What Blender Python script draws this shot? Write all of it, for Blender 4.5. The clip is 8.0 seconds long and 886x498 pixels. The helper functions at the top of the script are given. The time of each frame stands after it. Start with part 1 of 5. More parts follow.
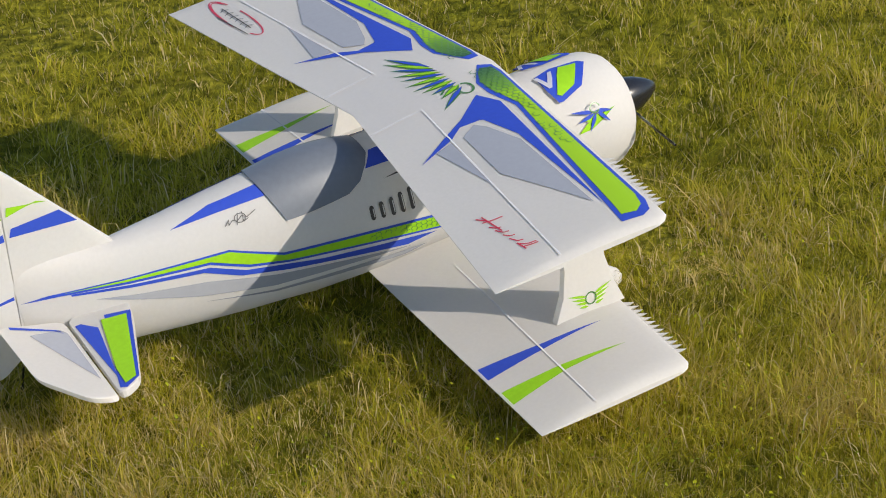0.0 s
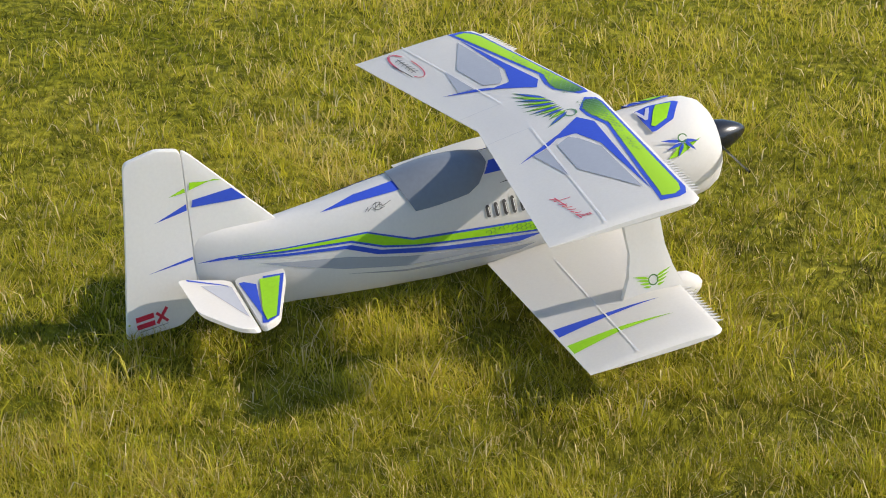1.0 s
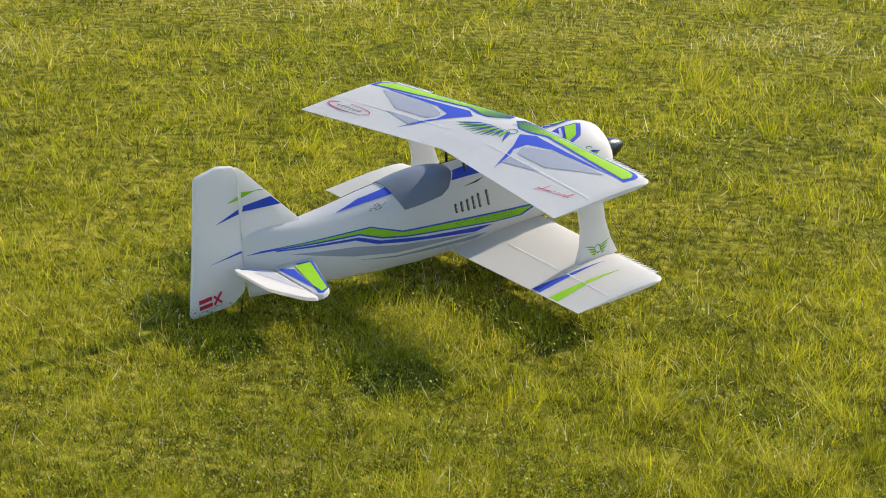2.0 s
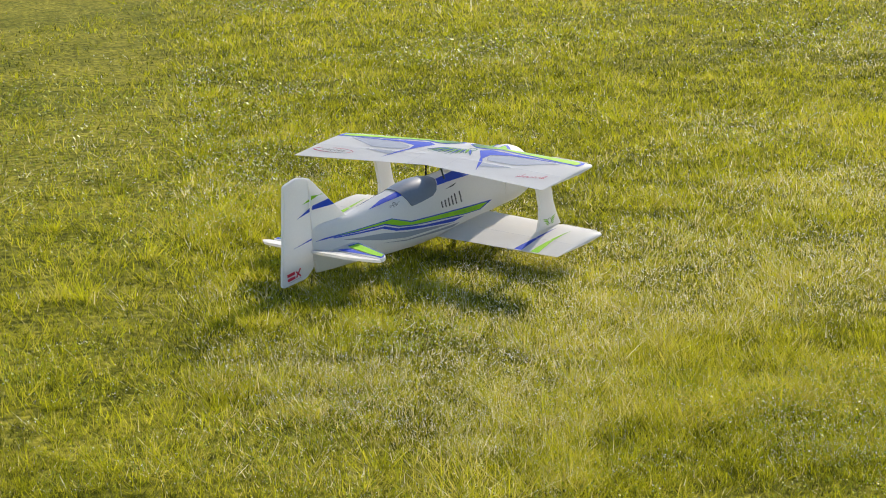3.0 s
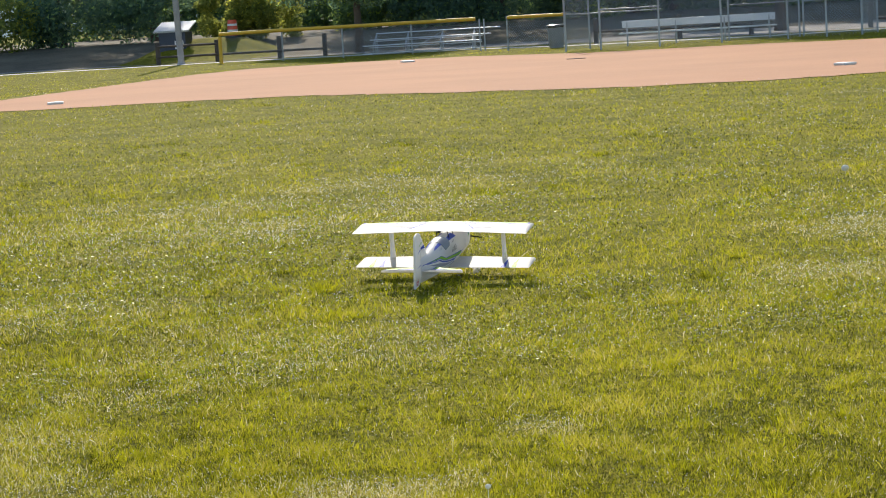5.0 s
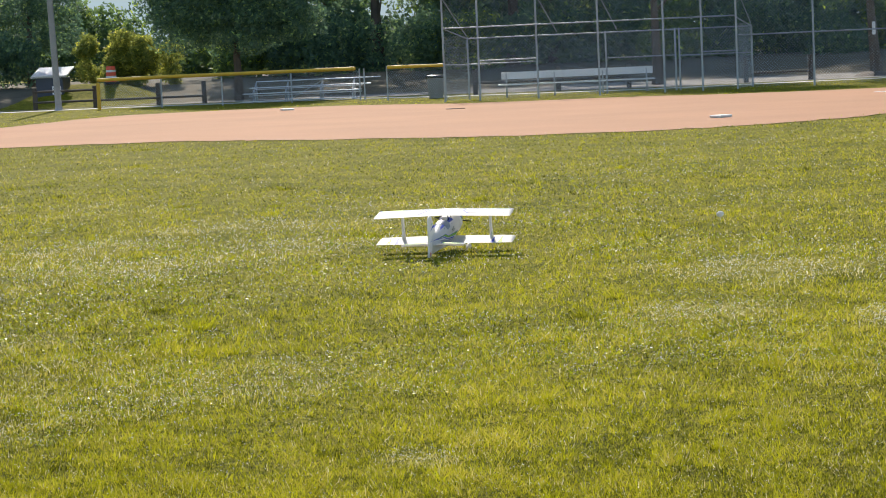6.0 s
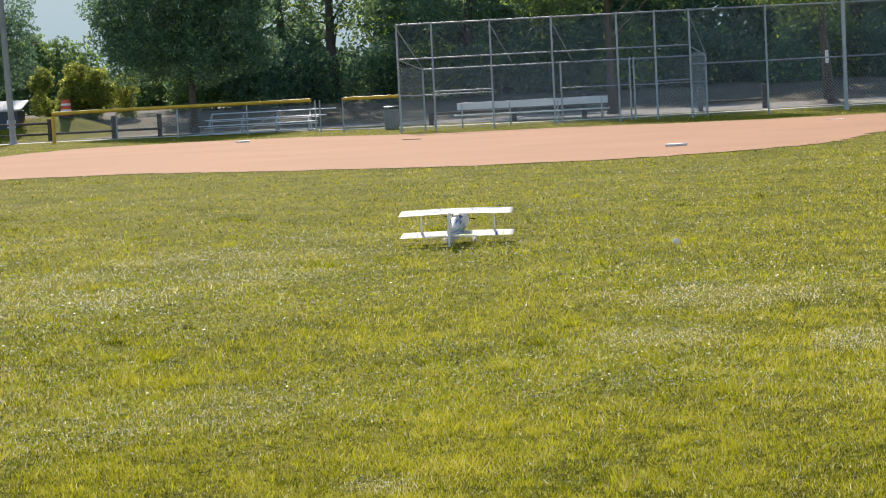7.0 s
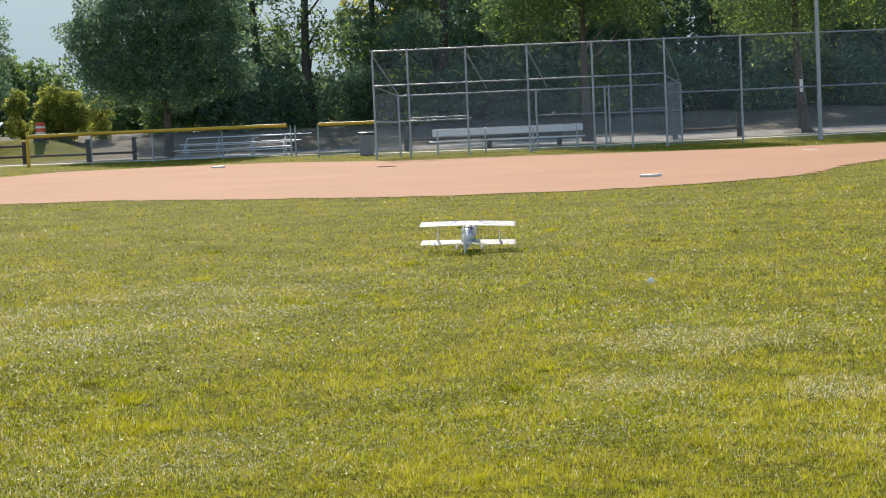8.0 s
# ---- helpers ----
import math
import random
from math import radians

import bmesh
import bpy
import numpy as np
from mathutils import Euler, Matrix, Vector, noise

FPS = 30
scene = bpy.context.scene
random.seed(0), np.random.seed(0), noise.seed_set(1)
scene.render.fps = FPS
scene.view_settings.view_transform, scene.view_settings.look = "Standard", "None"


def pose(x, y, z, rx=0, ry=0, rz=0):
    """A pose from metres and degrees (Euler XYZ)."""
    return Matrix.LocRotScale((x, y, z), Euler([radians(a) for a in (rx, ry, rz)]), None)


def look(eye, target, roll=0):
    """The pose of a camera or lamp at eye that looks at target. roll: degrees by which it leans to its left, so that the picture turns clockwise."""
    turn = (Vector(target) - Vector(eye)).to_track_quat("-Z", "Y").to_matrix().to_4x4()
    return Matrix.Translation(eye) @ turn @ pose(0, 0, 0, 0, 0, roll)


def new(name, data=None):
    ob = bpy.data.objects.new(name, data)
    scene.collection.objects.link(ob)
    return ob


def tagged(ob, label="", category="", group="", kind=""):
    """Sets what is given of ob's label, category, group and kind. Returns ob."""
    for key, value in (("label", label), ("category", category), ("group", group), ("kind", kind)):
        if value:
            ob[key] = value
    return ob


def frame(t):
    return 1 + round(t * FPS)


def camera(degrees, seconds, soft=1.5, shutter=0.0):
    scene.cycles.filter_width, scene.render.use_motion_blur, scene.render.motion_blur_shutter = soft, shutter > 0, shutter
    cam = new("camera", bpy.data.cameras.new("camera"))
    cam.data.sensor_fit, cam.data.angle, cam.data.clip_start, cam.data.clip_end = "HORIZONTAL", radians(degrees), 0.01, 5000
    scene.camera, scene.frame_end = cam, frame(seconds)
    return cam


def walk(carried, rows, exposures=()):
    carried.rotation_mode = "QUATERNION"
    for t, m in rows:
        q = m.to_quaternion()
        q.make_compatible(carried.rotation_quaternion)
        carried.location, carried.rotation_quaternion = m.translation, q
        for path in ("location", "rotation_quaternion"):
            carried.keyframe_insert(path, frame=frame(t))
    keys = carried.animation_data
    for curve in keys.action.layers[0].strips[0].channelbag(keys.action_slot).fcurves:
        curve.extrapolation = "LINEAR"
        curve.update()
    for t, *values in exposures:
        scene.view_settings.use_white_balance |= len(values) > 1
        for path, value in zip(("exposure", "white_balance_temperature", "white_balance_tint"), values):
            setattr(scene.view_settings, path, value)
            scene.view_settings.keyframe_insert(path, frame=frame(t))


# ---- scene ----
# ---- camera and its way: time, eye height, heading, tilt down, lean ----
VIEW = [
    (0.0, 1.380, -85.40, 24.76, -3.43),
    (0.1, 1.385, -83.24, 24.44, -2.38),
    (0.3, 1.390, -78.40, 23.50, -2.27),
    (0.5, 1.381, -73.39, 22.45, -1.97),
    (0.7, 1.384, -67.61, 21.78, -1.74),
    (0.9, 1.396, -61.66, 20.83, -1.95),
    (1.0, 1.402, -58.51, 20.56, -1.50),
    (1.2, 1.401, -51.44, 19.75, -1.21),
    (2.3, 1.517, -5.93, 15.95, -1.20),
    (2.4, 1.511, -3.30, 15.42, -1.73),
    (2.5, 1.509, -1.06, 14.94, -2.50),
    (2.6, 1.517, 1.23, 14.47, -2.61),
    (2.8, 1.528, 5.75, 13.55, -1.77),
    (3.0, 1.513, 10.14, 12.57, -2.26),
    (3.2, 1.542, 14.44, 11.95, -4.76),
    (3.5, 1.574, 19.94, 10.99, -4.74),
    (4.0, 1.613, 27.97, 9.43, -4.06),
    (4.5, 1.621, 34.16, 7.73, -3.50),
    (5.0, 1.687, 37.31, 6.56, -3.47),
    (5.2, 1.671, 38.05, 6.18, -2.81),
    (6.3, 1.595, 41.53, 5.13, -2.81),
    (6.5, 1.590, 41.86, 4.97, -2.82),
    (7.0, 1.592, 41.98, 4.52, -2.99),
    (7.5, 1.665, 41.97, 4.24, -2.84),
    (8.0, 1.727, 42.72, 3.93, -2.55),
]
SINK = 0.037  # the wheels and the eye stand this much lower over the soil
cam = camera(24.07, 8.0, soft=1.0)
walk(cam, [(t, pose(0, 0, h - SINK, 90 - tilt, 0, -head) @ pose(0, 0, 0, 0, 0, lean)) for t, h, head, tilt, lean in VIEW],
     exposures=[(0, 0.22), (0.5, 0.44), (1.0, 0.62), (2.5, 0.74), (3.2, 0.58), (4.0, 0.42), (5.5, 0.46), (8.0, 0.50)])

# ---- light ----
SUN_AZIMUTH, SUN_HEIGHT = 35.0, 32.0
world = bpy.data.worlds.new("sky")
scene.world = world
world.use_nodes = True
wn = world.node_tree
sky = wn.nodes.new("ShaderNodeTexSky")
sky.sky_type, sky.sun_disc = "NISHITA", False
sky.sun_elevation, sky.sun_rotation = radians(SUN_HEIGHT), radians(SUN_AZIMUTH)
sky.air_density, sky.dust_density, sky.ozone_density = 1.0, 0.5, 2.0
wn.links.new(sky.outputs[0], wn.nodes["Background"].inputs[0])
wn.nodes["Background"].inputs[1].default_value = 0.15
sun_data = bpy.data.lights.new("sun", "SUN")
sun_data.energy, sun_data.angle, sun_data.color = 4.6, radians(0.6), (1.0, 0.905, 0.78)
sun = new("sun", sun_data)
ah, eh = radians(SUN_AZIMUTH), radians(SUN_HEIGHT)
SUN_WAY = Vector((math.sin(ah) * math.cos(eh), math.cos(ah) * math.cos(eh), math.sin(eh)))
sun.matrix_world = look(SUN_WAY * 200, (0, 0, 0))


# ---- materials ----
def shade(name, colour, rough=0.6, metal=0.0, vary=0.12, scale=8.0, bump=0.0, bump_scale=60.0, spec=0.5, coat=0.0, second=None, wear_scale=1.3):
    """A painted, plastic, wood or metal surface: fine grain, broad stains, slight relief."""
    m = bpy.data.materials.new(name)
    m.use_nodes = True
    n, l = m.node_tree.nodes, m.node_tree.links
    b = n["Principled BSDF"]
    co = n.new("ShaderNodeTexCoord")
    fine, broad = n.new("ShaderNodeTexNoise"), n.new("ShaderNodeTexNoise")
    fine.inputs["Scale"].default_value, fine.inputs["Detail"].default_value = scale * 9, 6
    broad.inputs["Scale"].default_value, broad.inputs["Detail"].default_value = wear_scale, 5
    ramp = n.new("ShaderNodeValToRGB")
    lo = tuple(c * (1 - vary * 1.6) for c in colour)
    hi = second or tuple(min(1, c * (1 + vary)) for c in colour)
    ramp.color_ramp.elements[0].color, ramp.color_ramp.elements[1].color = (*lo, 1), (*hi, 1)
    ramp.color_ramp.elements[0].position, ramp.color_ramp.elements[1].position = 0.3, 0.7
    mix = n.new("ShaderNodeMath")
    mix.operation = "MULTIPLY_ADD"
    mix.inputs[1].default_value = 0.45
    half = n.new("ShaderNodeMath")
    half.operation = "MULTIPLY"
    half.inputs[1].default_value = 0.55
    for t in (fine, broad):
        l.new(co.outputs["Object"], t.inputs["Vector"])
    l.new(broad.outputs[0], half.inputs[0])
    l.new(fine.outputs[0], mix.inputs[0])
    l.new(half.outputs[0], mix.inputs[2])
    l.new(mix.outputs[0], ramp.inputs[0])
    l.new(ramp.outputs[0], b.inputs["Base Color"])
    b.inputs["Roughness"].default_value, b.inputs["Metallic"].default_value = rough, metal
    b.inputs["Specular IOR Level"].default_value, b.inputs["Coat Weight"].default_value = spec, coat
    if bump:
        bt, bn = n.new("ShaderNodeTexNoise"), n.new("ShaderNodeBump")
        bt.inputs["Scale"].default_value, bt.inputs["Detail"].default_value = bump_scale, 4
        bn.inputs["Strength"].default_value, bn.inputs["Distance"].default_value = bump, 0.01
        l.new(co.outputs["Object"], bt.inputs["Vector"])
        l.new(bt.outputs[0], bn.inputs["Height"])
        l.new(bn.outputs[0], b.inputs["Normal"])
    return m


def soil():
    """Thatch and earth between the blades: brown, olive and straw by patches, rough."""
    m = bpy.data.materials.new("meadow soil and thatch")
    m.use_nodes = True
    n, l = m.node_tree.nodes, m.node_tree.links
    b = n["Principled BSDF"]
    co = n.new("ShaderNodeNewGeometry")
    big, mid, fine = (n.new("ShaderNodeTexNoise") for _ in range(3))
    for t, s, d in ((big, 0.8, 4), (mid, 4.5, 5), (fine, 26, 9)):
        t.inputs["Scale"].default_value, t.inputs["Detail"].default_value = s, d
        l.new(co.outputs["Position"], t.inputs["Vector"])
    blend = n.new("ShaderNodeMix")
    blend.inputs[0].default_value = 0.5
    l.new(big.outputs[0], blend.inputs[2])
    l.new(mid.outputs[0], blend.inputs[3])
    ramp = n.new("ShaderNodeValToRGB")
    e = ramp.color_ramp.elements
    e[0].position, e[1].position = 0.39, 0.61
    e[0].color, e[1].color = (0.145, 0.15, 0.010, 1), (0.305, 0.272, 0.032, 1)
    l.new(blend.outputs[0], ramp.inputs[0])
    grain = n.new("ShaderNodeValToRGB")
    g = grain.color_ramp.elements
    g[0].position, g[1].position = 0.38, 0.64
    g[0].color, g[1].color = (0.34, 0.36, 0.3, 1), (1.08, 1.05, 0.95, 1)
    l.new(fine.outputs[0], grain.inputs[0])
    mul = n.new("ShaderNodeMix")
    mul.data_type, mul.blend_type = "RGBA", "MULTIPLY"
    mul.inputs[0].default_value = 1.0
    l.new(ramp.outputs[0], mul.inputs[6])
    l.new(grain.outputs[0], mul.inputs[7])
    l.new(mul.outputs[2], b.inputs["Base Color"])
    bn = n.new("ShaderNodeBump")
    bn.inputs["Strength"].default_value, bn.inputs["Distance"].default_value = 0.9, 0.03
    l.new(fine.outputs[0], bn.inputs["Height"])
    l.new(bn.outputs[0], b.inputs["Normal"])
    b.inputs["Roughness"].default_value, b.inputs["Specular IOR Level"].default_value = 0.9, 0.03
    return m


def blade_green(name, stops, shine=0.25, through_light=0.55):
    """Grass blades, toned one by one from deep green, which also paints shade in hollows, over olive to bleached straw;
    thin enough to let light through.
    """
    m = bpy.data.materials.new(name)
    m.use_nodes = True
    n, l = m.node_tree.nodes, m.node_tree.links
    b = n["Principled BSDF"]
    tone, ramp = n.new("ShaderNodeAttribute"), n.new("ShaderNodeValToRGB")
    tone.attribute_name = "tone"
    e = ramp.color_ramp.elements
    e[0].position, e[0].color = stops[0][0], (*stops[0][1], 1)
    e[1].position, e[1].color = stops[-1][0], (*stops[-1][1], 1)
    for p, c in stops[1:-1]:
        e.new(p).color = (*c, 1)
    l.new(tone.outputs["Fac"], ramp.inputs[0])
    l.new(ramp.outputs[0], b.inputs["Base Color"])
    tr, sh = n.new("ShaderNodeBsdfTranslucent"), n.new("ShaderNodeMixShader")
    sh.inputs[0].default_value = through_light
    l.new(ramp.outputs[0], tr.inputs[0])
    l.new(b.outputs[0], sh.inputs[1])
    l.new(tr.outputs[0], sh.inputs[2])
    l.new(sh.outputs[0], n["Material Output"].inputs[0])
    b.inputs["Roughness"].default_value, b.inputs["Specular IOR Level"].default_value = 0.48, shine
    return m


def foliage(name, dark, light, through_light=0.4, painted_glint=1.6, rough=0.6, spec=0.18):
    m = bpy.data.materials.new(name)
    m.use_nodes = True
    n, l = m.node_tree.nodes, m.node_tree.links
    b = n["Principled BSDF"]
    tone = n.new("ShaderNodeAttribute")
    tone.attribute_name = "tone"
    ramp = n.new("ShaderNodeValToRGB")
    ramp.color_ramp.elements[0].color, ramp.color_ramp.elements[1].color = (*dark, 1), (*light, 1)
    bright = ramp.color_ramp.elements.new(0.72)
    bright.color = (*[d + (h - d) * 0.55 for d, h in zip(dark, light)], 1)
    # a factor above 1 paints sunlit leaf glints into the brightest tones
    ramp.color_ramp.elements[2].color = (light[0] * painted_glint * 1.06, light[1] * painted_glint * 0.94, light[2], 1)
    ramp.color_ramp.elements[2].position = 0.92
    l.new(tone.outputs["Fac"], ramp.inputs[0])
    l.new(ramp.outputs[0], b.inputs["Base Color"])
    b.inputs["Roughness"].default_value = rough
    b.inputs["Specular IOR Level"].default_value = spec
    tr, sh = n.new("ShaderNodeBsdfTranslucent"), n.new("ShaderNodeMixShader")
    sh.inputs[0].default_value = through_light
    l.new(ramp.outputs[0], tr.inputs[0])
    l.new(b.outputs[0], sh.inputs[1])
    l.new(tr.outputs[0], sh.inputs[2])
    l.new(sh.outputs[0], n["Material Output"].inputs[0])
    return m


WHITE = shade("white foam paint", (0.81, 0.785, 0.75), 0.55, vary=0.03, scale=20, bump=0.03, bump_scale=420, spec=0.3)
def let_light_through(m, share):
    """Thin foam: part of the light that falls on one side comes out of the other."""
    n, l = m.node_tree.nodes, m.node_tree.links
    b = n["Principled BSDF"]
    tr, sh = n.new("ShaderNodeBsdfTranslucent"), n.new("ShaderNodeMixShader")
    sh.inputs[0].default_value = share
    l.new(b.inputs["Base Color"].links[0].from_socket, tr.inputs[0])
    l.new(b.outputs[0], sh.inputs[1])
    l.new(tr.outputs[0], sh.inputs[2])
    l.new(sh.outputs[0], n["Material Output"].inputs[0])


let_light_through(WHITE, 0.5)
BLUE = shade("blue decal", (0.028, 0.065, 0.42), 0.62, spec=0.2, vary=0.08, scale=15)
GREEN = shade("lime decal", (0.25, 0.50, 0.012), 0.62, spec=0.2, vary=0.1, scale=15)
SCALE = shade("dark green decal", (0.05, 0.17, 0.03), 0.34, vary=0.2, scale=15)
GREY = shade("grey decal", (0.31, 0.32, 0.35), 0.62, spec=0.2, vary=0.05, scale=15)
CANOPY = shade("slate canopy paint", (0.125, 0.14, 0.165), 0.42, vary=0.1, scale=12)
LIME_FADE = foliage("lime print fading to dark green", (0.02, 0.075, 0.05), (0.25, 0.50, 0.012), 0.02, 1.0, 0.62, 0.2)
BLACK = shade("black plastic", (0.012, 0.012, 0.014), 0.25, vary=0.2)
SLOT = shade("dark print and painted slot shade", (0.05, 0.045, 0.045), 0.6)
RED = shade("red decal", (0.55, 0.02, 0.05), 0.35)
HINGE = shade("hinge groove", (0.70, 0.685, 0.67), 0.7)
RUBBER = shade("rubber", (0.02, 0.02, 0.02), 0.8)
STEEL = shade("galvanised steel", (0.36, 0.38, 0.385), 0.5, 0.45, vary=0.15, scale=4)
WIRE = shade("galvanised wire", (0.42, 0.44, 0.45), 0.6, 0.35)
YELLOW = shade("yellow plastic cap", (0.66, 0.38, 0.025), 0.62, vary=0.08)
ALU = shade("weathered aluminium plank", (0.62, 0.63, 0.64), 0.45, 0.3, vary=0.08, bump=0.1)
WORN = shade("clay-stained brown rubber", (0.22, 0.125, 0.085), 0.8, vary=0.3)
TIMBER = shade("weathered dark timber", (0.085, 0.065, 0.05), 0.85, vary=0.3, bump=0.4)
POLE = shade("grey utility pole wood", (0.30, 0.285, 0.27), 0.85, vary=0.25, bump=0.4)
BARK = shade("bark", (0.10, 0.075, 0.055), 0.9, vary=0.35, bump=0.8, bump_scale=12)
CLAY = shade("infield clay", (0.40, 0.19, 0.088), 0.9, vary=0.1, scale=2, bump=0.3, bump_scale=25, spec=0.2, wear_scale=0.25)
GRAVEL = shade("gravel", (0.27, 0.25, 0.22), 0.95, vary=0.6, scale=1.2, bump=0.9, bump_scale=14, spec=0.2)
CONCRETE = shade("pale concrete", (0.72, 0.69, 0.62), 0.9, vary=0.12, spec=0.2)
CANVAS = shade("white base rubber", (0.72, 0.69, 0.62), 0.6, vary=0.12)
BIN = shade("grey bin plastic", (0.20, 0.21, 0.22), 0.55)
ORANGE = shade("orange plastic", (0.75, 0.10, 0.04), 0.45)
REFLECT = shade("white reflective band", (0.75, 0.72, 0.70), 0.4)
NAVY = shade("dark navy painted steel", (0.02, 0.03, 0.06), 0.4)
ROOF = shade("pale corrugated roofing", (0.55, 0.55, 0.54), 0.5, 0.3)
SEED = foliage("white blossom and glint fleck", (0.72, 0.72, 0.68), (0.80, 0.80, 0.76), 0.5, 1.0)
TURF = soil()
BLADE = blade_green("grass blades", ((0.0, (0.05, 0.056, 0.005)), (0.3, (0.27, 0.272, 0.010)), (0.55, (0.478, 0.462, 0.012)), (0.72, (0.47, 0.40, 0.045)), (0.86, (0.57, 0.47, 0.19)), (1.0, (0.80, 0.74, 0.52))), 0.1, 0.6)
BLADE_ROUGH = blade_green("rough meadow grass blades", ((0.0, (0.07, 0.068, 0.009)), (0.3, (0.27, 0.25, 0.018)), (0.55, (0.49, 0.435, 0.03)), (0.72, (0.52, 0.40, 0.10)), (0.86, (0.60, 0.46, 0.19)), (1.0, (0.78, 0.66, 0.42))), 0.18, 0.6)
LITTER = shade("earth and leaf litter under trees", (0.15, 0.128, 0.085), 0.95, vary=0.4, scale=1.5, bump=0.8, bump_scale=18, spec=0.1, wear_scale=0.35)
CLOVER = foliage("clover leaf", (0.18, 0.22, 0.010), (0.42, 0.48, 0.014), 0.5, 1.0, 0.45, 0.22)
LEAF_DARK = foliage("dark tree leaf", (0.075, 0.135, 0.105), (0.24, 0.37, 0.165), 0.55)
LEAF_MID = foliage("tree leaf", (0.07, 0.125, 0.065), (0.25, 0.35, 0.085), 0.55, 2.0)
# yellow-green leaf whose raised brightness puts sunlight into the colour
LEAF_LIGHT = foliage("leaf with sunlit tone painted in", (0.16, 0.20, 0.05), (0.46, 0.48, 0.10), 0.6)


# ---- mesh helpers ----
def part(name, bm, material, parent=None, label="", smooth=False):
    me = bpy.data.meshes.new(name)
    bm.to_mesh(me)
    bm.free()
    me.materials.append(material)
    if smooth:
        me.polygons.foreach_set("use_smooth", [True] * len(me.polygons))
        me.set_sharp_from_angle(angle=radians(38))
        me.update()
    ob = new(name, me)
    ob.parent = parent
    if label:
        ob["label"] = label
    return ob


def empty(name, m, label, category, group="", kind=""):
    ob = new(name)
    ob.matrix_world = m
    return tagged(ob, label, category, group, kind)


def box(bm, lo, hi, bevel=0.0):
    m = Matrix.Translation((Vector(lo) + Vector(hi)) / 2) @ Matrix.Diagonal((*(Vector(hi) - Vector(lo)), 1))
    made = bmesh.ops.create_cube(bm, size=1, matrix=m)
    if bevel:
        edges = list({e for v in made["verts"] for e in v.link_edges})
        bmesh.ops.bevel(bm, geom=edges, offset=bevel, segments=2, affect="EDGES", profile=0.6)


def rod(bm, a, b, r, sides=8, r2=None):
    a, b = Vector(a), Vector(b)
    m = Matrix.Translation((a + b) / 2) @ (b - a).to_track_quat("Z", "Y").to_matrix().to_4x4()
    bmesh.ops.create_cone(bm, cap_ends=True, segments=sides, radius1=r, radius2=r if r2 is None else r2, depth=(b - a).length, matrix=m)


def loft(bm, rings, caps=True):
    made = [[bm.verts.new(p) for p in ring] for ring in rings]
    k = len(rings[0])
    for a, b in zip(made, made[1:]):
        for i in range(k):
            bm.faces.new((a[i], a[(i + 1) % k], b[(i + 1) % k], b[i]))
    if caps:
        bm.faces.new(made[0][::-1])
        bm.faces.new(made[-1])
    bmesh.ops.recalc_face_normals(bm, faces=bm.faces)


def fill(bm, outline, place, columns=24, rows=4):
    """A patch of an outline (first coordinate across, second along the columns) laid on the surface place(a, b)."""
    first = sorted(p[0] for p in outline)
    cuts = sorted(set(list(np.linspace(first[0], first[-1], columns + 1)) + first))
    def span(a):
        hits = []
        for (a0, b0), (a1, b1) in zip(outline, outline[1:] + outline[:1]):
            if a0 != a1 and min(a0, a1) <= a <= max(a0, a1):
                hits.append(b0 + (b1 - b0) * (a - a0) / (a1 - a0))
        return (min(hits), max(hits)) if hits else None
    last = None
    for a in cuts:
        s = span(min(max(a, first[0] + 1e-6), first[-1] - 1e-6))
        line = [bm.verts.new(place(a, s[0] + (s[1] - s[0]) * i / rows)) for i in range(rows + 1)]
        if last:
            for i in range(rows):
                bm.faces.new((last[i], line[i], line[i + 1], last[i + 1]))
        last = line


def cloud(name, co, faces, tone, material, label, category, m=None, kind="stuff", parent=None):
    """One mesh from arrays: co (n, 3), faces (k, 3 or 4), tone per vertex."""
    me = bpy.data.meshes.new(name)
    me.vertices.add(len(co))
    me.vertices.foreach_set("co", co.astype(np.float32).ravel())
    k = faces.shape[1]
    me.loops.add(faces.size)
    me.loops.foreach_set("vertex_index", faces.astype(np.int32).ravel())
    me.polygons.add(len(faces))
    me.polygons.foreach_set("loop_start", np.arange(0, faces.size, k, dtype=np.int32))
    me.update(calc_edges=True)
    at = me.attributes.new("tone", "FLOAT", "POINT")
    at.data.foreach_set("value", tone.astype(np.float32))
    me.materials.append(material)
    ob = new(name, me)
    if m is not None:
        ob.matrix_world = m
    if parent is not None:
        ob.parent = parent
        return ob
    return tagged(ob, label, category, kind=kind)


# the ball field's own axes: u to the right, v away
FIELD = pose(0, 0, 0, 0, 0, -42.7)
rng = np.random.default_rng(7)


# ---- ground ----
def ground():
    bm = bmesh.new()
    bmesh.ops.create_circle(bm, cap_ends=True, segments=96, radius=3000)
    tagged(part("ground", bm, TURF), "mown meadow of green, olive and straw-dry grass", "grass field", kind="structure")


def sheet(name, outline, z, material, label, category):
    bm = bmesh.new()
    vs = [bm.verts.new((u, v, z)) for u, v in outline]
    es = [bm.edges.new((a, b)) for a, b in zip(vs, vs[1:] + vs[:1])]
    bmesh.ops.triangle_fill(bm, edges=es, use_beauty=True)
    bmesh.ops.recalc_face_normals(bm, faces=bm.faces)
    if bm.faces[:] and sum(f.normal.z for f in bm.faces) < 0:
        bmesh.ops.reverse_faces(bm, faces=bm.faces)
    ob = part(name, bm, material)
    ob.matrix_world = FIELD
    return tagged(ob, label, category, kind="structure")


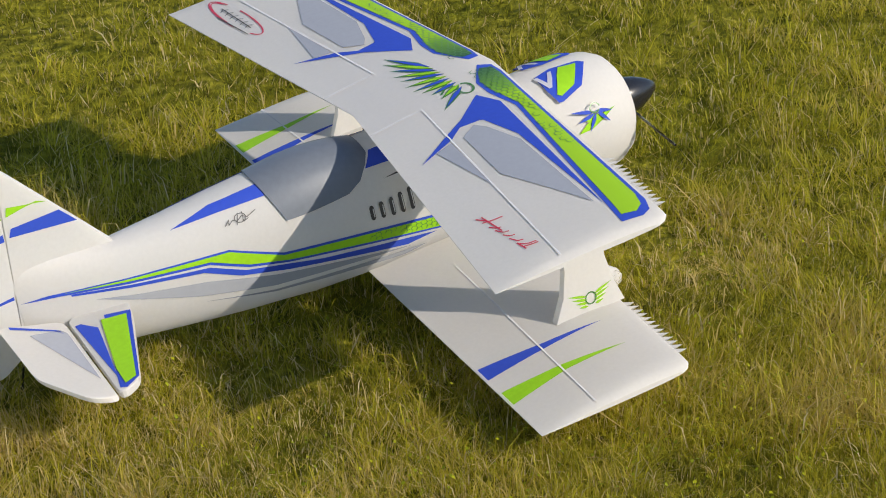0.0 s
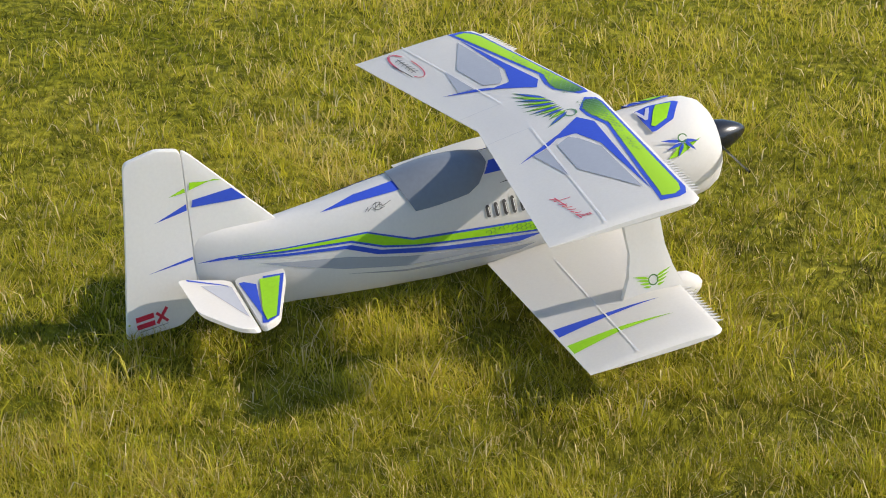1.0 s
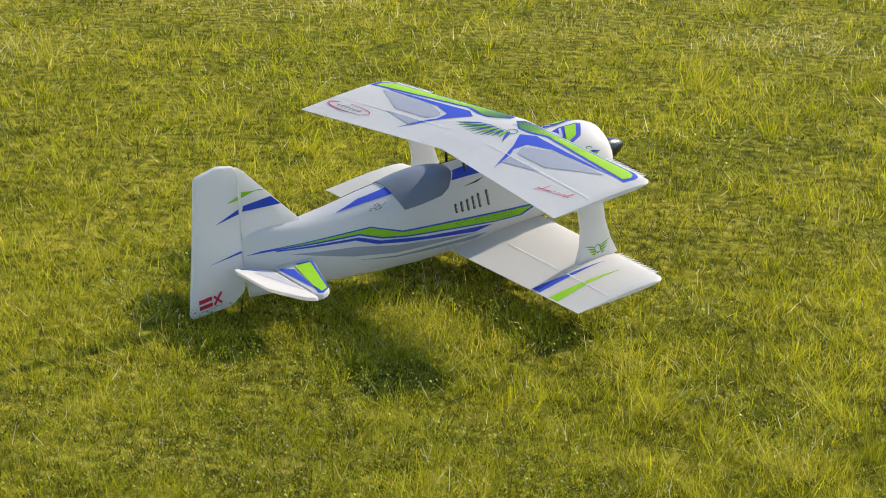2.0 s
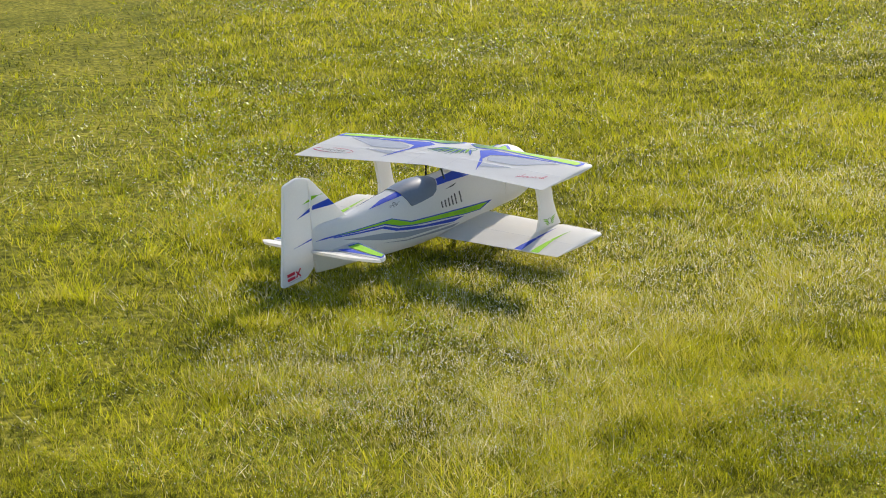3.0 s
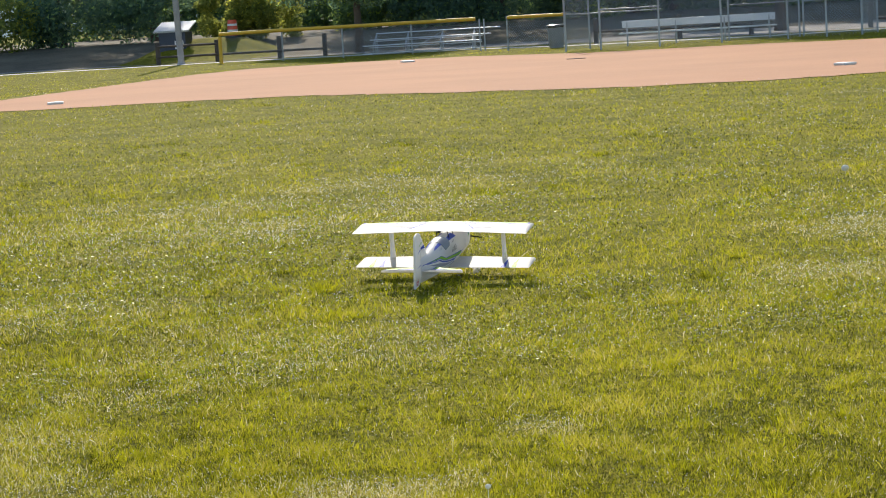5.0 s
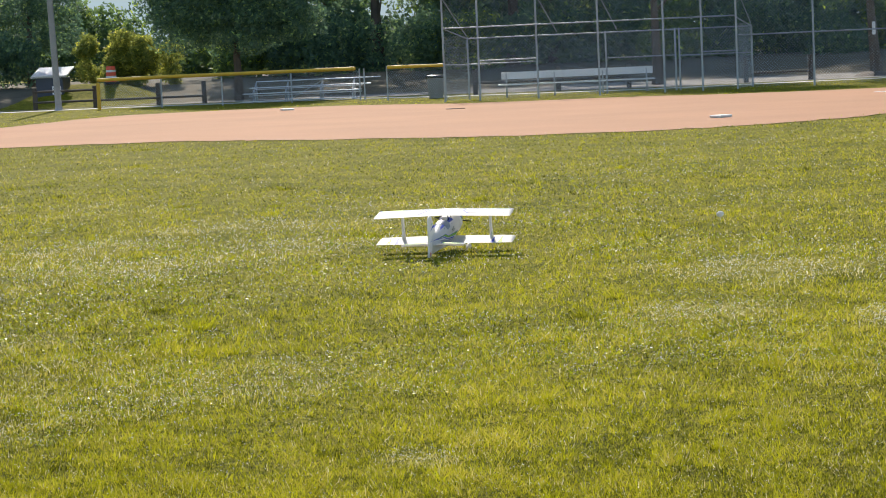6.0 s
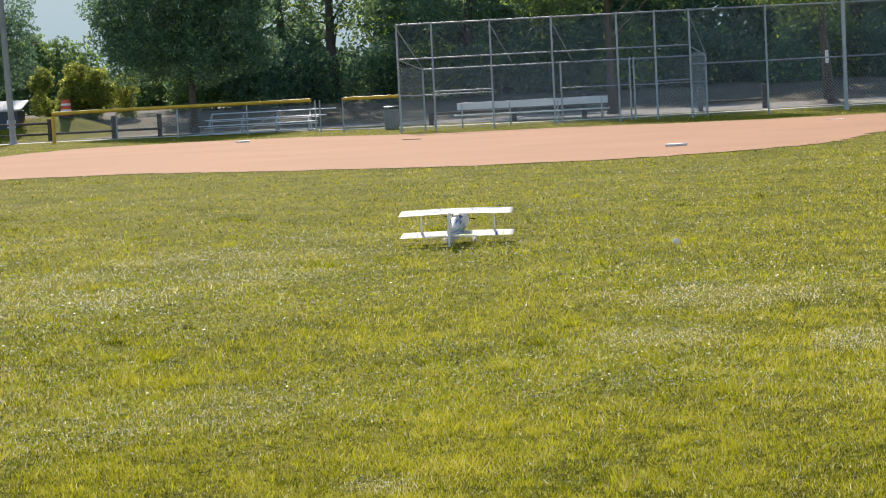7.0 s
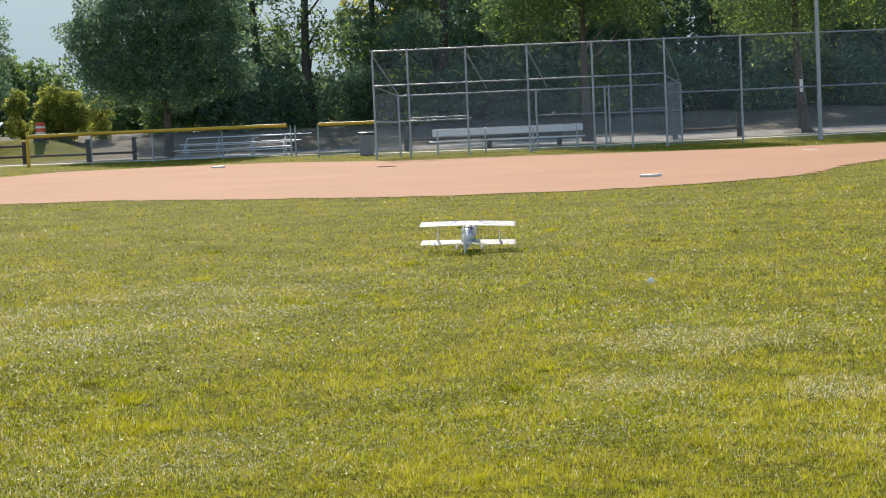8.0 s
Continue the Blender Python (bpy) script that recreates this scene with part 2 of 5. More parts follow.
NEAR_EDGE = [(-16.90, 48.70), (-16.14, 46.89), (-14.80, 45.46), (-13.08, 44.50), (-9.55, 44.50), (-6.97, 43.93), (-4.01, 41.45), (-2.39, 40.40), (0.00, 39.06), (1.81, 38.68), (3.82, 38.87), (5.63, 39.82), (7.35, 41.35), (8.40, 43.93), (9.17, 46.41), (10.41, 48.13), (13.37, 49.18), (30.00, 49.66)]
FAR_EDGE = [(30.00, 62.22), (13.49, 62.70), (8.93, 62.89), (6.17, 63.84), (4.08, 65.55), (1.33, 65.93), (-1.33, 66.69), (-5.42, 71.25), (-9.40, 72.39), (-13.21, 71.44), (-14.25, 67.83), (-15.01, 62.70), (-15.58, 57.00), (-16.15, 52.72), (-16.72, 48.92)]


def wobble(points, amount, seed):
    """The same outline with an uneven, grown-over edge."""
    r, out = random.Random(seed), []
    for (u0, v0), (u1, v1) in zip(points, points[1:]):
        n = max(2, int(math.hypot(u1 - u0, v1 - v0) / 0.35))
        for i in range(n):
            out.append((u0 + (u1 - u0) * i / n + r.uniform(-amount, amount), v0 + (v1 - v0) * i / n + r.uniform(-amount, amount)))
    return out + [points[-1]]


def far_hills():
    """The pale mountainside beyond the trees, and a lower, nearer ridge; a glow paints in haze and sky brightness."""
    m = bpy.data.materials.new("distance with glowing painted haze")
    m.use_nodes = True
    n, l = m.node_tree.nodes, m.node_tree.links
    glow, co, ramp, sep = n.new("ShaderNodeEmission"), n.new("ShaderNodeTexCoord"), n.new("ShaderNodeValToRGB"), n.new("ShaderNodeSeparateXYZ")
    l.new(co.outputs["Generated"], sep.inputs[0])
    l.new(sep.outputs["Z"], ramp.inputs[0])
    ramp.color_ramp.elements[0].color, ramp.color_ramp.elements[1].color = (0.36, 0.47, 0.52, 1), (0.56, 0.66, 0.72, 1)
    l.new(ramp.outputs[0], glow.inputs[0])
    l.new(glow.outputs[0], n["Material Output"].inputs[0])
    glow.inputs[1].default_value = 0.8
    bm = bmesh.new()
    line = []
    for i in range(61):
        a = radians(-70 + 140 * i / 60)
        h = 330 + 40 * math.sin(i * 0.37) + 22 * math.sin(i * 1.1 + 2)
        line.append((bm.verts.new((2600 * math.sin(a), 2600 * math.cos(a), -2)), bm.verts.new((2800 * math.sin(a), 2800 * math.cos(a), h))))
    for a, b in zip(line, line[1:]):
        bm.faces.new((a[0], b[0], b[1], a[1]))
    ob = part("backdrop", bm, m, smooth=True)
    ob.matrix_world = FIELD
    tagged(ob, "distant mountainside, its pale blue haze painted as a glow", "mountain", kind="structure")


def grounds():
    ground()
    far_hills()
    sheet("infield", wobble(NEAR_EDGE, 0.2, 1) + wobble(FAR_EDGE, 0.1, 2), 0.012, CLAY, "smooth orange-tan clay of a ball diamond", "infield")
    sheet("path", [(-70, 84.9), (-16.5, 86.2), (-5.6, 82.2), (-2, 78.5), (5, 75.6), (12, 76.5), (40, 80), (40, 81.2), (12, 77.8), (5, 76.8), (-2, 79.7), (-5.6, 83.6), (-16.5, 87.6), (-70, 86.3)], 0.010, CONCRETE, "pale concrete path behind the fences", "path")
    sheet("gravel_lot", wobble([(-70, 88.5), (-16, 90.2), (-5, 85.5), (5, 79.0), (14, 79.5), (40, 84)], 0.1, 3) + wobble([(40, 96), (10, 94), (-5, 97), (-14, 99), (-16, 96), (-70, 93)], 0.15, 4), 0.008, GRAVEL, "grey gravel strip under the trees", "gravel")


# ---- meadow: blades, leaves, clippings and painted glints ----
def noise(x, y, size, seed, octaves=3):
    """Smooth random patches in 0..1, of about the given size in metres."""
    out, share = np.zeros_like(x), 0.0
    for k in range(octaves):
        w = 0.55 ** k
        gx, gy = x / size * 2 ** k + 91.7 * k, y / size * 2 ** k - 37.3 * k
        i, j = np.floor(gx).astype(np.int64), np.floor(gy).astype(np.int64)
        fx, fy = gx - i, gy - j
        fx, fy = fx * fx * (3 - 2 * fx), fy * fy * (3 - 2 * fy)
        def knot(di, dj):
            h = ((i + di) * 374761393 + (j + dj) * 668265263 + (seed * 7 + k) * 1442695041) & 0xFFFFFFFF
            h = ((h ^ (h >> 13)) * 1274126177) & 0xFFFFFFFF
            return ((h ^ (h >> 16)) & 0xFFFF) / 65535.0
        out += w * ((knot(0, 0) * (1 - fx) + knot(1, 0) * fx) * (1 - fy) + (knot(0, 1) * (1 - fx) + knot(1, 1) * fx) * fy)
        share += w
    return np.clip((out / share - 0.5) * 1.9 + 0.5, 0, 1)


def rise(a, lo, hi):
    t = np.clip((a - lo) / (hi - lo), 0, 1)
    return t * t * (3 - 2 * t)


# bleached and clover-grown spots: x, y, radius
DRY_SPOTS = [(11.7, 16.3, 1.1), (11.0, 9.3, 0.9), (9.1, 8.2, 0.5), (9.5, 7.0, 0.45), (9.7, 15.9, 0.8), (24.9, 21.6, 0.7), (4.0, 5.7, 0.3), (5.1, 6.2, 0.2), (8.8, 13.8, 1.0),
             (10.4, 14.2, 0.8), (0.5, 3.9, 0.28), (-0.8, 7.2, 0.3), (0.35, 7.8, 0.2), (-2.77, 0.62, 0.14), (-3.82, 2.06, 0.14)]
CLOVER_SPOTS = [(8.0, 11.9, 1.1), (16.2, 14.4, 0.8), (10.2, 11.9, 0.5), (3.2, 4.46, 0.12), (7.9, 17.9, 0.4), (4.2, 11.3, 0.5), (-0.84, 4.1, 0.22), (-0.07, 4.4, 0.08),
                (0.66, 7.7, 0.25), (-0.62, 6.0, 0.15), (-4.58, 1.08, 0.16), (-3.38, 1.88, 0.07), (-2.27, 0.2, 0.13), (-2.47, 0.76, 0.06)]


def spotted(x, y, spots):
    """1 inside the spots, with ragged edges."""
    rag, out = noise(x, y, 0.3, 41), np.zeros_like(x)
    for cx, cy, r in spots:
        out = np.maximum(out, rise(1.3 - np.hypot(x - cx, y - cy) / r + 0.9 * (rag - 0.5), 0.1, 0.8))
    return out


def dryness(x, y):
    """Where the meadow is bleached, 0..1."""
    return np.maximum(0.5 * rise(0.6 * noise(x, y, 2.6, 5) + 0.4 * noise(x, y, 0.7, 6), 0.55, 0.8), spotted(x, y, DRY_SPOTS))


def cloverness(x, y):
    return np.maximum(rise(0.6 * noise(x, y, 2.0, 21) + 0.4 * noise(x, y, 0.45, 22), 0.5, 0.68), spotted(x, y, CLOVER_SPOTS))


def scatter(n, spans):
    """Places round the eye's stand, thinning with the distance; spans: azimuth, nearest and farthest reach."""
    k = np.array(spans)
    az = rng.uniform(k[0, 0], k[-1, 0], n)
    near, far = np.interp(az, k[:, 0], k[:, 1]), np.interp(az, k[:, 0], k[:, 2])
    r = 1 / (1 / far + (1 / near - 1 / far) * rng.uniform(0, 1, n))
    a = np.radians(az)
    return np.sin(a) * r, np.cos(a) * r, r


def on_grass(x, y):
    """Not on the clay, and on this side of the path."""
    c, s = math.cos(radians(42.7)), math.sin(radians(42.7))
    u, v = x * c - y * s, x * s + y * c
    near, far = np.array(NEAR_EDGE), np.array(FAR_EDGE[::-1])
    clay = (v > np.interp(u, near[:, 0], near[:, 1]) + 0.05) & (v < np.interp(u, far[:, 0], far[:, 1]) - 0.05) & (u > -16.8)
    return ~clay & (v < np.interp(u, [-70, -16.5, -5.6, -2, 5, 12, 40], [84.7, 86.0, 82.0, 78.3, 75.4, 76.3, 79.8]))


def blades(name, n, spans, per=9, slim=True, straw=0.05, long=1.0, material=None, width=0.00052, vary=0.36, spread=0.006, shift=0.0):
    """Grass in tufts: each tuft has its own height, tone and lean, each blade its share of chance."""
    tx, ty, tr = scatter(n // per, spans)
    keep = on_grass(tx, ty)
    tx, ty, tr = tx[keep], ty[keep], tr[keep]
    k = len(tx)
    t_tone, t_way, t_high = rng.beta(2, 2, k), rng.uniform(0, 6.283, k), rng.uniform(0.65, 1.3, k)
    own = np.repeat(np.arange(k), per)
    n = len(own)
    r = tr[own]
    out, ring = rng.uniform(0, 6.283, n), np.abs(rng.normal(0, 1, n)) * np.clip(spread * r, 0.014, 0.4)
    x, y = tx[own] + np.cos(out) * ring, ty[own] + np.sin(out) * ring
    lush, dry = noise(x, y, 0.8, 3), dryness(x, y)
    clump = 0.45 * noise(x, y, 0.24, 14, 2) + 0.55 * noise(x, y, 0.075, 15, 2)
    tall = (0.014 + 0.032 * rng.uniform(0, 1, n) ** 1.3) * (0.5 + 1.0 * clump) * (0.75 + 0.5 * lush) * (1 - 0.35 * dry) * t_high[own] * long
    wide = np.clip(width * r, 0.0014, 0.03) * rng.uniform(0.6, 1.35, n)
    turn = rng.uniform(0, 6.283, n)
    lean_x = np.cos(out) * 0.8 + np.cos(t_way[own]) * 0.8 + rng.normal(0, 0.6, n)
    lean_y = np.sin(out) * 0.8 + np.sin(t_way[own]) * 0.8 + rng.normal(0, 0.6, n)
    lean = tall * rng.uniform(0.2, 1.1, n)
    px, py = np.cos(turn) * wide / 2, np.sin(turn) * wide / 2
    lx, ly = lean_x * lean, lean_y * lean
    z0 = np.full(n, -0.004)
    top = tall * rng.uniform(0.65, 1.0, n)
    foot, foot_b, tip = (np.stack(q, -1) for q in ((x - px, y - py, z0), (x + px, y + py, z0), (x + lx, y + ly, top)))
    if slim:
        co, k = np.stack([foot, foot_b, tip], 1), 3
        faces = np.arange(n * 3).reshape(-1, 3)
    else:
        bend = tall * 0.66
        right = np.stack([x + px * 0.85 + lx * 0.35, y + py * 0.85 + ly * 0.35, bend], -1)
        left = np.stack([x - px * 0.85 + lx * 0.35, y - py * 0.85 + ly * 0.35, bend], -1)
        co, k = np.stack([foot, foot_b, right, left, tip], 1), 5
        i = np.arange(n)[:, None] * 5
        faces = np.concatenate([i + np.array([[0, 1, 2]]), i + np.array([[0, 2, 3]]), i + np.array([[3, 2, 4]])])
    olive = noise(x, y, 3.4, 8)
    # low clumps take darker tones: self-shading of the hollows put into the colour
    tone = 0.22 + shift - vary / 2 + 0.26 * t_tone[own] + vary * rng.uniform(0, 1, n) + 0.22 * (lush - 0.45) + 0.62 * (clump - 0.48) + 0.14 * (olive - 0.45)
    tone = np.clip(tone, 0, 0.74)
    tone = np.where(rng.uniform(0, 1, n) < straw + 0.5 * dry, rng.uniform(0.72, 0.97, n), tone)
    cloud(name, co.reshape(-1, 3), faces, np.repeat(tone, k), material or BLADE, "short mown grass tufts, green mixed with straw", "grass")


def clover(n, spans):
    x, y, r = scatter(n, spans)
    keep = (cloverness(x, y) > rng.uniform(0.05, 1, n)) & on_grass(x, y)
    x, y, r = x[keep], y[keep], r[keep]
    n = len(x)
    size = np.clip(0.0006 * r, 0.0022, 0.010) * rng.uniform(0.6, 1.3, n)
    turn, tilt, way = rng.uniform(0, 6.283, n), rng.uniform(-0.8, 0.8, n), rng.uniform(-0.8, 0.8, n)
    z = rng.uniform(0.018, 0.05, n)
    co = np.empty((n, 4, 3))
    for k in range(4):
        a = turn + k * 1.5708
        dx, dy = np.cos(a) * size, np.sin(a) * size
        co[:, k] = np.stack([x + dx, y + dy, z + dx * tilt + dy * way], -1)
    cloud("clover_leaves", co.reshape(-1, 3), np.arange(n * 4).reshape(-1, 4), np.repeat(rng.uniform(0, 1, n), 4), CLOVER, "patches of small bright green clover leaves", "clover")


def clippings(n, spans):
    """Bleached cut stems and tiny blossoms lying in the tops of the grass, thick in the dry patches; white flecks among
    them paint glints.
    """
    x, y, r = scatter(n, spans)
    keep = (0.09 + 0.9 * np.maximum(dryness(x, y), 0.35 * cloverness(x, y)) > rng.uniform(0, 1, n)) & on_grass(x, y)
    x, y, r = x[keep], y[keep], r[keep]
    n = len(x)
    size = np.clip(0.00044 * r, 0.0014, 0.008) * rng.uniform(0.5, 1.3, n)
    a, b = rng.normal(size=(n, 3)), rng.normal(size=(n, 3))
    a /= np.linalg.norm(a, axis=1)[:, None]
    b /= np.linalg.norm(b, axis=1)[:, None]
    c = np.stack([x, y, rng.uniform(0.022, 0.045, n)], -1)
    s = size[:, None]
    co = np.stack([c - a * s, c + b * s * 0.7, c + a * s], 1)
    cloud("clippings_and_glints", co.reshape(-1, 3), np.arange(n * 3).reshape(-1, 3), np.repeat(rng.uniform(0, 1, n), 3), SEED, "pale flecks over the grass: dry clippings, tiny white blossoms and painted glints", "clippings")


def seed_heads():
    c, s = math.cos(radians(42.7)), math.sin(radians(42.7))
    r = random.Random(5)
    spots = [(1.85, 18.5, 0.035)]
    for _ in range(6):
        v = r.uniform(6, 34)
        spots.append((r.uniform(-0.34, 0.22) * v, v, r.uniform(0.006, 0.011)))
    for u, v, size in spots:
        bm = bmesh.new()
        bmesh.ops.create_icosphere(bm, subdivisions=2, radius=size, matrix=Matrix.Translation((0, 0, 0.055)) @ Matrix.Diagonal((1, 1, 0.8, 1)))
        rod(bm, (0, 0, -0.003), (0, 0, 0.05), 0.0012, 5)
        ob = part("seed_head", bm, SEED, smooth=True)
        ob.matrix_world = pose(u * c + v * s, -u * s + v * c, 0)
        tagged(ob, "small round white flower head on a thin stalk", "flower", "white flowers in the meadow")


# ---- model biplane; body axes: x forward from the rudder's foot, y to the left, z up ----
PITCH = radians(8.8)


def level(x, y, z):
    """Body axes to the thing's own axes: X right, Y forward, tail on the ground."""
    return Vector((-y, x * math.cos(PITCH) - z * math.sin(PITCH) - 0.6, x * math.sin(PITCH) + z * math.cos(PITCH)))


UPPER = dict(z=0.236, le0=0.900, le1=0.848, te0=0.672, te1=0.600, half=0.553, thick=0.026, marks=(0.245, 0.236))
LOWER = dict(z=0.014, le0=0.885, le1=0.853, te0=0.632, te1=0.628, half=0.553, thick=0.026)


def wing_line(w, s):
    return w["le0"] + (w["le1"] - w["le0"]) * s, w["te0"] + (w["te1"] - w["te0"]) * s


def profile(c):
    """Half thickness of the section, one at its fullest."""
    c = min(max(c, 0.0), 1.0)
    return (2.969 * math.sqrt(c) - 1.26 * c - 3.516 * c * c + 2.843 * c ** 3 - 1.036 * c ** 4)


def wing_top(w, lift):
    def place_for(side):
        def place(s, c):
            le, te = wing_line(w, s)
            if "marks" in w:
                c = min(1.0, c * (w["marks"][0] + (w["marks"][1] - w["marks"][0]) * s) / (le - te))
            return level(le - c * (le - te), side * s * w["half"], w["z"] + profile(c) * w["thick"] / 2 + lift)
        return place
    return place_for


def wing(name, w, parent, label):
    bm = bmesh.new()
    rings = []
    stations = [-1, -0.992, -0.975, -0.94] + list(np.linspace(-0.85, 0.85, 15)) + [0.94, 0.975, 0.992, 1]
    cs = [0, 0.01, 0.03, 0.07, 0.14, 0.25, 0.4, 0.6, 0.8, 0.95, 1.0]
    for s in stations:
        le, te = wing_line(w, abs(s))
        k = 1.0
        if abs(s) > 0.955:
            q = (abs(s) - 0.955) / 0.045
            k = math.sqrt(max(0.12, 1 - q ** 3.2))
            le = te + (le - te) * (0.90 + 0.10 * k)
        ring = [level(le - c * (le - te), s * w["half"], w["z"] + k * max(profile(c), 0.06) * w["thick"] / 2) for c in cs]
        ring += [level(le - c * (le - te), s * w["half"], w["z"] - k * max(profile(c), 0.06) * w["thick"] / 2 * 0.7) for c in cs[::-1]]
        rings.append(ring)
    loft(bm, rings)
    return part(name, bm, WHITE, parent, label, smooth=True)


def teeth(w, side, parent):
    """The saw-toothed strip on the outer leading edge."""
    bm = bmesh.new()
    for i in range(13):
        s = 0.66 + i * 0.021
        le, te = wing_line(w, s)
        a, b, tip = (level(le - 0.004, side * q * w["half"], w["z"] + d) for q, d in ((s, 0.004), (s + 0.019, 0.004), (s + 0.004, 0.004)))
        tip = level(le + 0.012, side * (s + 0.016) * w["half"], w["z"] + 0.002)
        under = level(le - 0.004, side * (s + 0.009) * w["half"], w["z"] - 0.004)
        v = [bm.verts.new(p) for p in (a, b, tip, under)]
        for f in ((0, 1, 2), (0, 2, 3), (1, 3, 2), (0, 3, 1)):
            bm.faces.new([v[j] for j in f])
    bmesh.ops.recalc_face_normals(bm, faces=bm.faces)
    part("serrated_edge", bm, WHITE, parent, "white saw-toothed leading-edge strip")


SECTIONS = [  # x, centre z, half height, half width
    (0.1475, 0.129, 0.074, 0.0078), (0.165, 0.1275, 0.0765, 0.0135), (0.20, 0.124, 0.078, 0.0225), (0.25, 0.119, 0.078, 0.0345), (0.295, 0.115, 0.078, 0.045), (0.37, 0.1115, 0.0855, 0.054),
    (0.45, 0.1095, 0.0945, 0.062), (0.50, 0.1085, 0.0985, 0.0655), (0.55, 0.105, 0.101, 0.069), (0.65, 0.0995, 0.0995, 0.074), (0.75, 0.098, 0.096, 0.078), (0.85, 0.100, 0.093, 0.083), (0.93, 0.102, 0.091, 0.088)]
COWL = [(0.925, 0.103, 0.0925, 0.0905), (0.97, 0.103, 0.094, 0.093), (1.02, 0.103, 0.093, 0.092), (1.055, 0.103, 0.087, 0.086), (1.075, 0.103, 0.076, 0.075), (1.085, 0.103, 0.062, 0.061), (1.080, 0.103, 0.050, 0.049)]
BULGE = 2.3


def fuselage_at(x, table):
    xs = [q[0] for q in table]
    return [float(np.interp(x, xs, [q[i] for q in table])) for i in (1, 2, 3)]


def ring_at(x, zc, hz, hw, k=28, n=BULGE):
    out = []
    for i in range(k):
        a = 2 * math.pi * i / k
        c, s = math.cos(a), math.sin(a)
        out.append(level(x, hw * math.copysign(abs(c) ** (2 / n), c), zc + hz * math.copysign(abs(s) ** (2 / n), s)))
    return out


def side_of(side, lift, table=SECTIONS):
    def place(x, z):
        zc, hz, hw = fuselage_at(x, table)
        q = min(abs((z - zc) / hz), 0.995)
        return level(x, side * (hw * (1 - q ** BULGE) ** (1 / BULGE) + lift), z + (lift if z > zc else -lift) * q)
    return place


def round_of(lift, table):
    def place(x, a):
        zc, hz, hw = fuselage_at(x, table)
        c, s = math.cos(a), math.sin(a)
        return level(x, (hw + lift) * math.copysign(abs(c) ** (2 / BULGE), c), zc + (hz + lift) * math.copysign(abs(s) ** (2 / BULGE), s))
    return place


def plate(name, outline, thick, parent, label="", y=0.0, bend=None, material=None):
    """A rounded foam board from a side outline of (x, z)."""
    bm = bmesh.new()
    place = bend or (lambda a, b, o: level(a, y + o, b))
    cx, cz = sum(p[0] for p in outline) / len(outline), sum(p[1] for p in outline) / len(outline)
    rings = []
    for o, k in ((-thick / 2, 0.987), (-thick * 0.36, 1.0), (thick * 0.36, 1.0), (thick / 2, 0.987)):
        rings.append([place(cx + (a - cx) * k, cz + (b - cz) * k, o) for a, b in outline])
    loft(bm, rings)
    return part(name, bm, material or WHITE, parent, label)


def rounded(outline, r, k=4):
    """The outline with its corners rounded."""
    out, n = [], len(outline)
    for i in range(n):
        p, a, b = (Vector(outline[j]) for j in (i, i - 1, (i + 1) % n))
        d = min(r, (a - p).length * 0.45, (b - p).length * 0.45)
        u, v = p + (a - p).normalized() * d, p + (b - p).normalized() * d
        for j in range(k + 1):
            t = j / k
            out.append(tuple(u * (1 - t) ** 2 + p * 2 * t * (1 - t) + v * t * t))
    return out


def patch(name, outlines, place, material, parent, label="", columns=22, rows=3, fade=None):
    bm = bmesh.new()
    for o in outlines:
        fill(bm, o, place, columns, rows)
    ob = part(name, bm, material, parent, label, smooth=True)
    if fade:
        at = ob.data.attributes.new("tone", "FLOAT", "POINT")
        at.data.foreach_set("value", [min(1.0, max(0.0, (abs(v.co.x) / UPPER["half"] - fade[0]) / (fade[1] - fade[0]))) for v in ob.data.vertices])
    return ob


def strokes(name, lines, place, width, material, parent, label="", sa=1.0, sb=1.0):
    """Thin drawn lines on a surface; sa, sb: metres to one unit of its two coordinates."""
    bm = bmesh.new()
    for line in lines:
        for (a0, b0), (a1, b1) in zip(line, line[1:]):
            d = Vector(((a1 - a0) * sa, (b1 - b0) * sb))
            o = Vector((-d.y, d.x)).normalized() * width / 2
            bm.faces.new([bm.verts.new(place(a + k * o.x / sa, b + k * o.y / sb)) for a, b, k in ((a0, b0, 1), (a0, b0, -1), (a1, b1, -1), (a1, b1, 1))])
    return part(name, bm, material, parent, label)


def spikes(name, pairs, place, width, material, parent, label="", sa=1.0, sb=1.0):
    """Pointed leaves from a foot to a tip, fullest near the foot."""
    bm = bmesh.new()
    for (a0, b0), (a1, b1) in pairs:
        d = Vector(((a1 - a0) * sa, (b1 - b0) * sb))
        o = Vector((-d.y, d.x)).normalized() * width / 2
        at = lambda t, k: bm.verts.new(place(a0 + (a1 - a0) * t + k * o.x / sa, b0 + (b1 - b0) * t + k * o.y / sb))
        bm.faces.new((at(0, 0), at(0.3, 1), at(0.6, 0.75), at(1, 0), at(0.6, -0.75), at(0.3, -1)))
    return part(name, bm, material, parent, label)


def swap(place):
    return lambda a, b: place(b, a)


def comb(s0, s1, edge, r, stretch, seed, keep):
    """Honeycomb lines between s0 and s1, thinning outwards; stretch: how much longer a cell is along the second coordinate."""
    q, out = random.Random(seed), []
    for i in range(int((s1 - s0) / (r * 1.5))):
        s = s0 + i * r * 1.5
        lo, hi = edge(s)
        step = r * 1.732 * stretch
        c = lo + step * (0.5 + 0.5 * (i % 2))
        while c + step * 0.2 < hi:
            if q.random() < keep(s):
                out.append([(s + r * math.cos(a), c + r * stretch * math.sin(a)) for a in [math.pi / 3 * k for k in range(-1, 4)]])
            c += step
    return out


